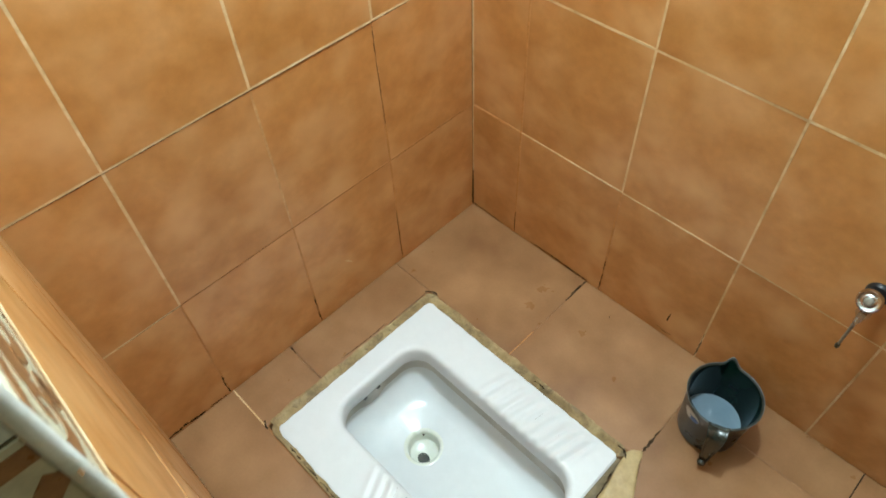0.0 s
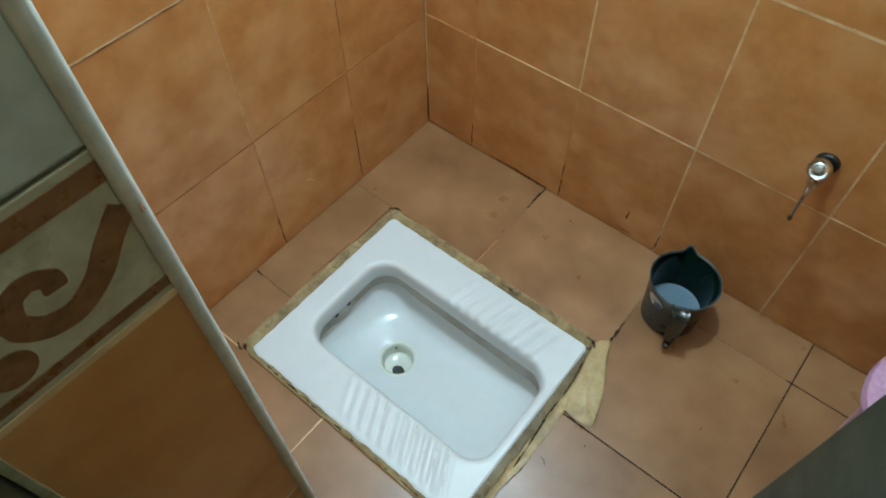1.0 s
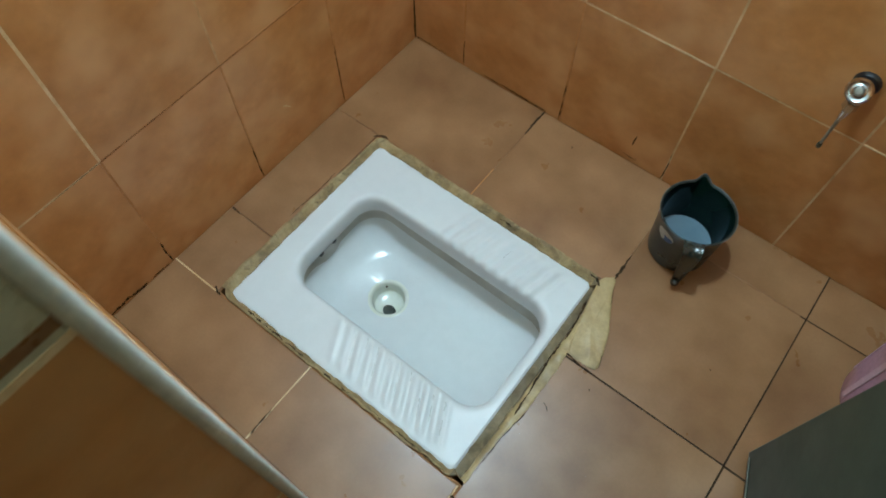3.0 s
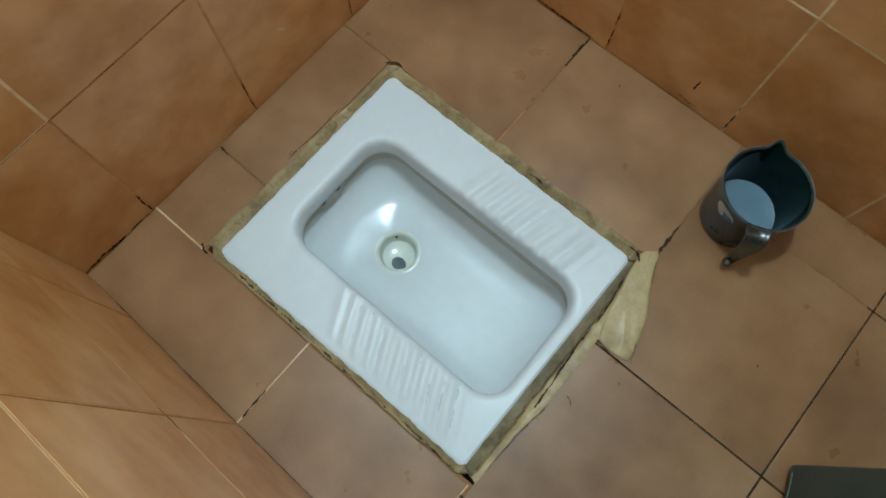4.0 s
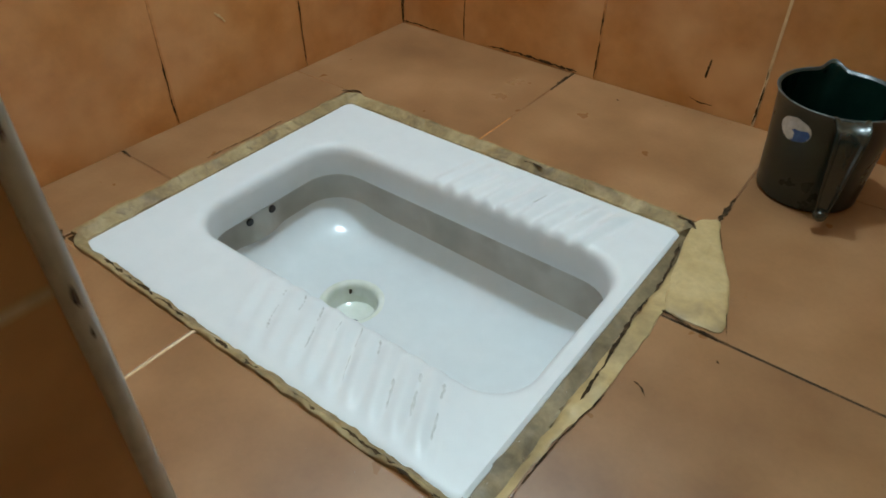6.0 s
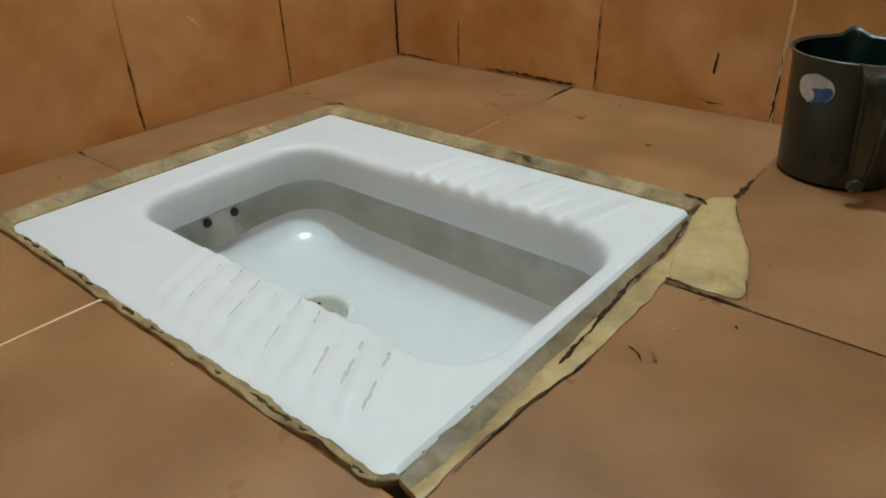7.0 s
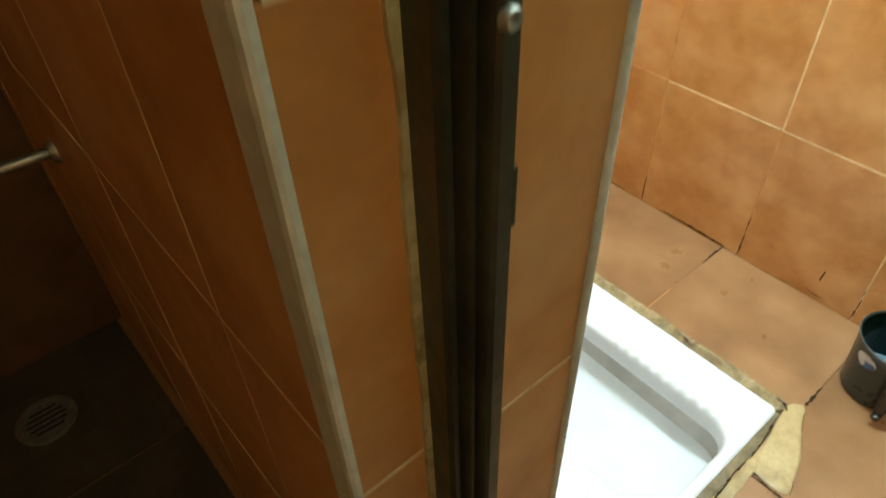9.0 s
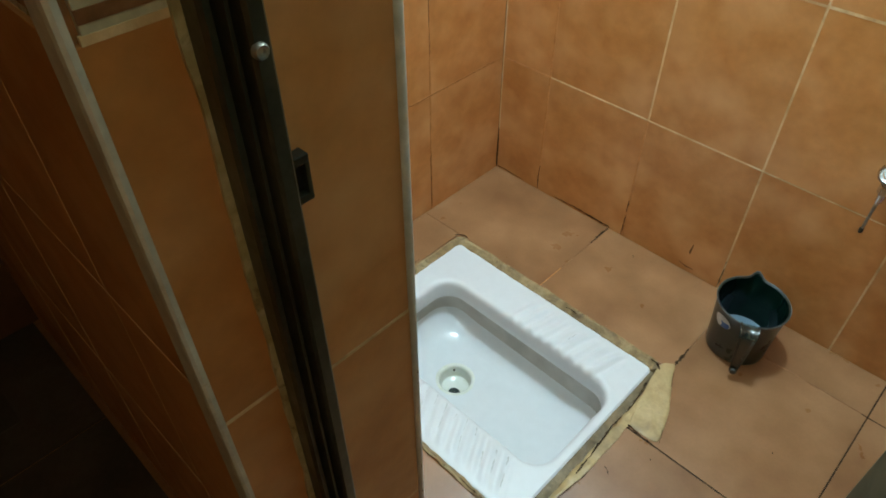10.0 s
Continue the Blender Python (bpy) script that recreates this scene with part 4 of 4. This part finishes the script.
# dark thin lines where grout has gone black
for base, wall, pts, w in (
        (NORTH, wall_north, [(0.1405, 0.0), (0.140, 0.05), (0.141, 0.075)], 0.0030), (NORTH, wall_north, [(0.3955, 0.0), (0.3965, 0.05), (0.396, 0.11)], 0.0034),
        (NORTH, wall_north, [(0.646, 0.0), (0.6468, 0.035), (0.6462, 0.085)], 0.0034), (NORTH, wall_north, [(0.566, 0.050), (0.5665, 0.063), (0.5675, 0.078)], 0.0042),
        (NORTH, wall_north, [(0.550, 0.016), (0.565, 0.0125), (0.585, 0.013)], 0.0022),
        (NORTH, wall_north, [(0.19, 0.0035), (0.26, 0.006), (0.33, 0.004), (0.365, 0.003)], 0.0065), (NORTH, wall_north, [(0.0, 0.003), (0.04, 0.004), (0.09, 0.002)], 0.0035),
        (WEST, wall_west, [(-0.2455, 0.0), (-0.2470, 0.05), (-0.2478, 0.12), (-0.2472, 0.17)], 0.0026), (WEST, wall_west, [(-0.4945, 0.0), (-0.4970, 0.04), (-0.4960, 0.10)], 0.0028),
        (WEST, wall_west, [(-0.7395, 0.0), (-0.7425, 0.03), (-0.7415, 0.07)], 0.0040), (WEST, wall_west, [(-0.2455, 0.40), (-0.2470, 0.48), (-0.2478, 0.58), (-0.2472, 0.64)], 0.0022),
        (WEST, wall_west, [(-0.86, 0.3195), (-0.75, 0.3202), (-0.62, 0.3198), (-0.5, 0.3202), (-0.38, 0.3198), (-0.26, 0.3200), (-0.14, 0.3203), (-0.03, 0.3200)], 0.0011), (WEST, wall_west, [(-0.88, 0.6412), (-0.70, 0.6408), (-0.5, 0.6412), (-0.3, 0.6408), (-0.12, 0.6412)], 0.0013),
        (WEST, wall_west, [(-0.0015, 0.0), (-0.002, 0.05), (-0.0012, 0.13)], 0.0045), (NORTH, wall_north, [(0.0015, 0.0), (0.002, 0.05), (0.001, 0.12)], 0.0035),
        (WEST, wall_west, [(-0.892, 0.004), (-0.85, 0.006), (-0.80, 0.003)], 0.010), (WEST, wall_west, [(-0.79, 0.002), (-0.77, 0.003), (-0.75, 0.001)], 0.004),
        (PART_IN, wall_partition, [(-0.62, 0.003), (-0.4, 0.004), (-0.2, 0.003), (-0.004, 0.004)], 0.006), (PART_IN, wall_partition, [(-0.385, 0.290), (-0.365, 0.289), (-0.345, 0.291)], 0.004)):
    part("crack", streak([Vector(p) for p in pts], w, 0.0003, len(pts) * 7 + int(w * 1e5), base @ Matrix.Translation((0, 0, 0.0003))), CRACK, wall)
joint(wall_north, NORTH, 0.0022, 0.12, 0.0022, 0.977, 0.0030, CREAM_GROUT, -0.0008)

# ---- border course with brown scrolls ----
SC = [(0.000, 0.062), (0.012, 0.050), (0.022, 0.038), (0.036, 0.030), (0.049, 0.033), (0.056, 0.043), (0.053, 0.054), (0.044, 0.058), (0.037, 0.053), (0.037, 0.046)]
LEAF = smooth_path([(0.074, 0.040), (0.061, 0.050), (0.056, 0.062), (0.060, 0.071), (0.067, 0.0745), (0.077, 0.0735), (0.088, 0.070), (0.097, 0.066), (0.098, 0.061), (0.091, 0.055), (0.082, 0.047)], 5)
SC_W = [0.013, 0.013, 0.013, 0.013, 0.012, 0.011, 0.010, 0.009, 0.010, 0.008]


def border(parent, base, u0, u1, step=0.25):
    """One course of border tiles between z = BORDER_LOW and BORDER_HIGH."""
    u = u1
    while u - 0.02 > u0:
        lo = max(u0, u - step)
        t = lay(parent, base, lo, u, BORDER_LOW, BORDER_HIGH, CREAM_TILE, 0.003, "border_tile", 0.3)
        wid = u - lo - 0.003
        for v0, v1 in ((0.0055, 0.0120), (0.0765, 0.0875)):
            part("band", box(0.0, wid, v0, v1, -0.001, 0.0005), SCROLL, t)
        k = 0
        while wid - 0.062 * k > 0.070:
            right = wid - 0.124 * (k // 2) - (0.0 if k % 2 == 0 else 0.141)
            sgn = -1 if k % 2 == 0 else 1
            if right + sgn * 0.062 < 0.002 or right > wid + 0.001:
                break
            pts = smooth_path([(right + sgn * a, b) for a, b in SC], 6)
            ws = [SC_W[min(i // 6, len(SC_W) - 1)] for i in range(len(pts))]
            part("scroll", ribbon(pts, ws, 0.0014, m=Matrix.Translation((0, 0, -0.001))), SCROLL, t)
            part("dot", lathe([(0, 0.0005), (0.0100, 0.0005), (0.0100, -0.001)], 24, m=Matrix.Translation((right + sgn * 0.068, 0.0245, 0))), SCROLL, t)
            if k % 2 == 0 and right > 0.09:
                part("leaf", prism([(right + 0.004 - q.x, q.y) for q in LEAF], -0.001, 0.0005), SCROLL, t)
                if right < 0.12:      # the next scroll, cut off by the door frame
                    arc = [Vector((right - 0.106 + 0.0185 * math.cos(a), 0.038 + 0.0185 * math.sin(a))) for a in (radians(-68 + 136 * i / 16) for i in range(17))]
                    part("scroll", ribbon(arc, [0.0115] * 17, 0.0014, m=Matrix.Translation((0, 0, -0.001))), SCROLL, t)
            k += 1
        u = lo


border(wall_partition, PART_IN, -REVEAL + 0.006, 0.0)
joint(wall_partition, PART_IN, -REVEAL + 0.006, BORDER_LOW, 0.0, BORDER_LOW, 0.0036, CREAM_GROUT, -0.0004)
border(wall_partition, PART_END, -1.0085, FACE_S - 0.004)
border(wall_partition, PART_END_OUT, FACE_OUT + 0.006, -1.0335)
border(wall_partition, PART_OUT, 0.0, REVEAL_OUT - 0.025)
lay(wall_partition, PART_END, -1.0085, FACE_S - 0.004, BORDER_HIGH, 1.40, PALE_TILE, 0.003)
lay(wall_partition, PART_END_OUT, FACE_OUT + 0.006, -1.0335, BORDER_HIGH, 1.40, PALE_TILE, 0.003)
for base, u0, u1 in ((PART_END, -1.0085, FACE_S - 0.004), (PART_END_OUT, FACE_OUT + 0.006, -1.0335), (PART_OUT, 0.0, REVEAL_OUT - 0.025)):
    joint(wall_partition, base, u0, BORDER_LOW, u1, BORDER_LOW, 0.0045, CREAM_GROUT, -0.0004)
    joint(wall_partition, base, u0, BORDER_HIGH, u1, BORDER_HIGH, 0.0012, OLIVE_GROUT, 0.0004)

# ---- floor tiles and joints ----
for u0, u1, v0, v1 in ((0.0, 0.361, -0.270, 0.0), (0.361, 0.6905, -0.271, 0.0), (0.0, 0.1165, -0.588, -0.270), (0.0, 0.1165, -0.7345, -0.588),
                       (0.0, 0.354, FACE_S, -0.7345), (0.354, 0.6825, FACE_S, -0.7345), (0.6905, 1.0115, -0.110, 0.0), (0.6905, 1.0115, -0.4400, -0.110),
                       (1.0115, 1.345, -0.110, 0.0), (1.0115, 1.345, -0.4400, -0.110), (1.345, EAST, -0.4400, 0.0), (0.687, 1.0115, -0.7545, -0.4400),
                       (1.0115, 1.345, -0.7545, -0.4400), (0.6825, 1.0115, -1.085, -0.7545), (1.0115, 1.345, -1.085, -0.7545), (1.345, EAST, -1.085, -0.4400)):
    lay(floor, FLOOR, u0, u1, v0, v1, FLOOR_TILE, 0.0027, "tile", 0.8)
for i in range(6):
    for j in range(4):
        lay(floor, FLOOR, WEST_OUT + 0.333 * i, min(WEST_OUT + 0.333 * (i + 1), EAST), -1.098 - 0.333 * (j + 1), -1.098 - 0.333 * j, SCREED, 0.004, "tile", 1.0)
for u0, v0, u1, v1, w, g in (
        (0.361, -0.075, 0.361, 0.0, 0.0042, DARK_GROUT), (0.361, -0.270, 0.361, -0.190, 0.0022, FAINT_GROUT), (0.361, -0.190, 0.361, -0.075, 0.0022, WORN_GROUT), (0.0, -0.270, 0.115, -0.270, 0.0018, WORN_GROUT),
        (0.0, -0.588, 0.112, -0.588, 0.0016, WORN_GROUT), (0.0, -0.7345, 0.118, -0.7345, 0.0030, CREAM_GROUT), (0.354, FACE_S, 0.354, -0.731, 0.0036, CREAM_GROUT),
        (0.6825, -0.90, 0.6825, -0.7345, 0.0030, CREAM_GROUT), (0.6905, -0.26, 0.6905, 0.0, 0.0018, WORN_GROUT), (0.6905, -0.110, 1.000, -0.110, 0.0022, WORN_GROUT),
        (1.000, -0.110, 1.345, -0.110, 0.0034, DARK_GROUT), (0.690, -0.4400, 1.345, -0.4400, 0.0042, DARK_GROUT), (1.0115, -1.085, 1.0115, 0.0, 0.0046, DARK_GROUT),
        (0.6825, -0.7545, 1.345, -0.7545, 0.0036, DARK_GROUT), (1.345, -1.085, 1.345, 0.0, 0.0036, DARK_GROUT)):
    joint(floor, FLOOR, u0, v0, u1, v1, w, g, 0.0006)
for k, (pts, w) in enumerate((([(0.361, 0.0), (0.3605, -0.03), (0.3615, -0.055)], 0.0058), ([(0.690, -0.19), (0.6905, -0.23), (0.692, -0.262)], 0.008), ([(0.002, -0.588), (0.012, -0.587), (0.025, -0.588)], 0.006),
                              ([(0.716, -0.535), (0.724, -0.537), (0.731, -0.545)], 0.0022), ([(0.766, -0.466), (0.769, -0.469)], 0.0018), ([(0.916, -0.303), (0.918, -0.306)], 0.0022), ([(0.354, -0.885), (0.3542, -0.86), (0.3538, -0.83)], 0.004),
                              ([(0.458, -0.043), (0.461, -0.047)], 0.0026))):
    part("grime", streak([Vector(p) for p in pts], w, 0.0003, 60 + k, Matrix.Translation((0, 0, 0.0003))), CRACK, floor)

# ---- wet traces ----
rng = random.Random(31)
bm = bmesh.new()
for cx, cy, sx, sy, count in ((0.735, -0.500, 0.030, 0.050, 26), (0.70, -0.640, 0.020, 0.050, 24), (0.60, -0.770, 0.060, 0.022, 20), (0.600, -0.012, 0.050, 0.005, 14),
                              (0.83, -0.62, 0.05, 0.05, 16), (0.60, -0.272, 0.07, 0.006, 16), (0.74, -0.40, 0.015, 0.03, 14)):
    for _ in range(count):
        x, y, rad = cx + rng.gauss(0, sx), cy + rng.gauss(0, sy), rng.uniform(0.0006, 0.0019)
        if PAN[0] < x < PAN[1] and PAN[2] < y < PAN[3] or y > -0.003:
            continue
        lift = 0.0020 if PAN[0] - 0.02 < x < PAN[1] + 0.045 and PAN[2] - 0.012 < y < PAN[3] + 0.02 else 0.0
        lathe([(rad, -0.0002), (rad * 0.85, rad * 0.30), (rad * 0.45, rad * 0.50), (0, rad * 0.55)], 10, bm, Matrix.Translation((x, y, lift)) @ Matrix.Diagonal((1, rng.uniform(0.7, 1.5), 1, 1)))
drops = tagged(link_mesh("water_droplets", bm, WATER, smooth=True), "scattered water droplets on the floor tiles", "water", kind="stuff")
for k, (y, z) in enumerate(((-0.401, 0.132), (-0.396, 0.125))):
    part("scratch", streak([Vector((y, z)), Vector((y + 0.006, z - 0.004)), Vector((y + 0.010, z - 0.010))], 0.005, 0.0003, 140 + k, WEST @ Matrix.Translation((0, 0, 0.0004))), CREAM_GROUT, wall_west, "pale scratch")
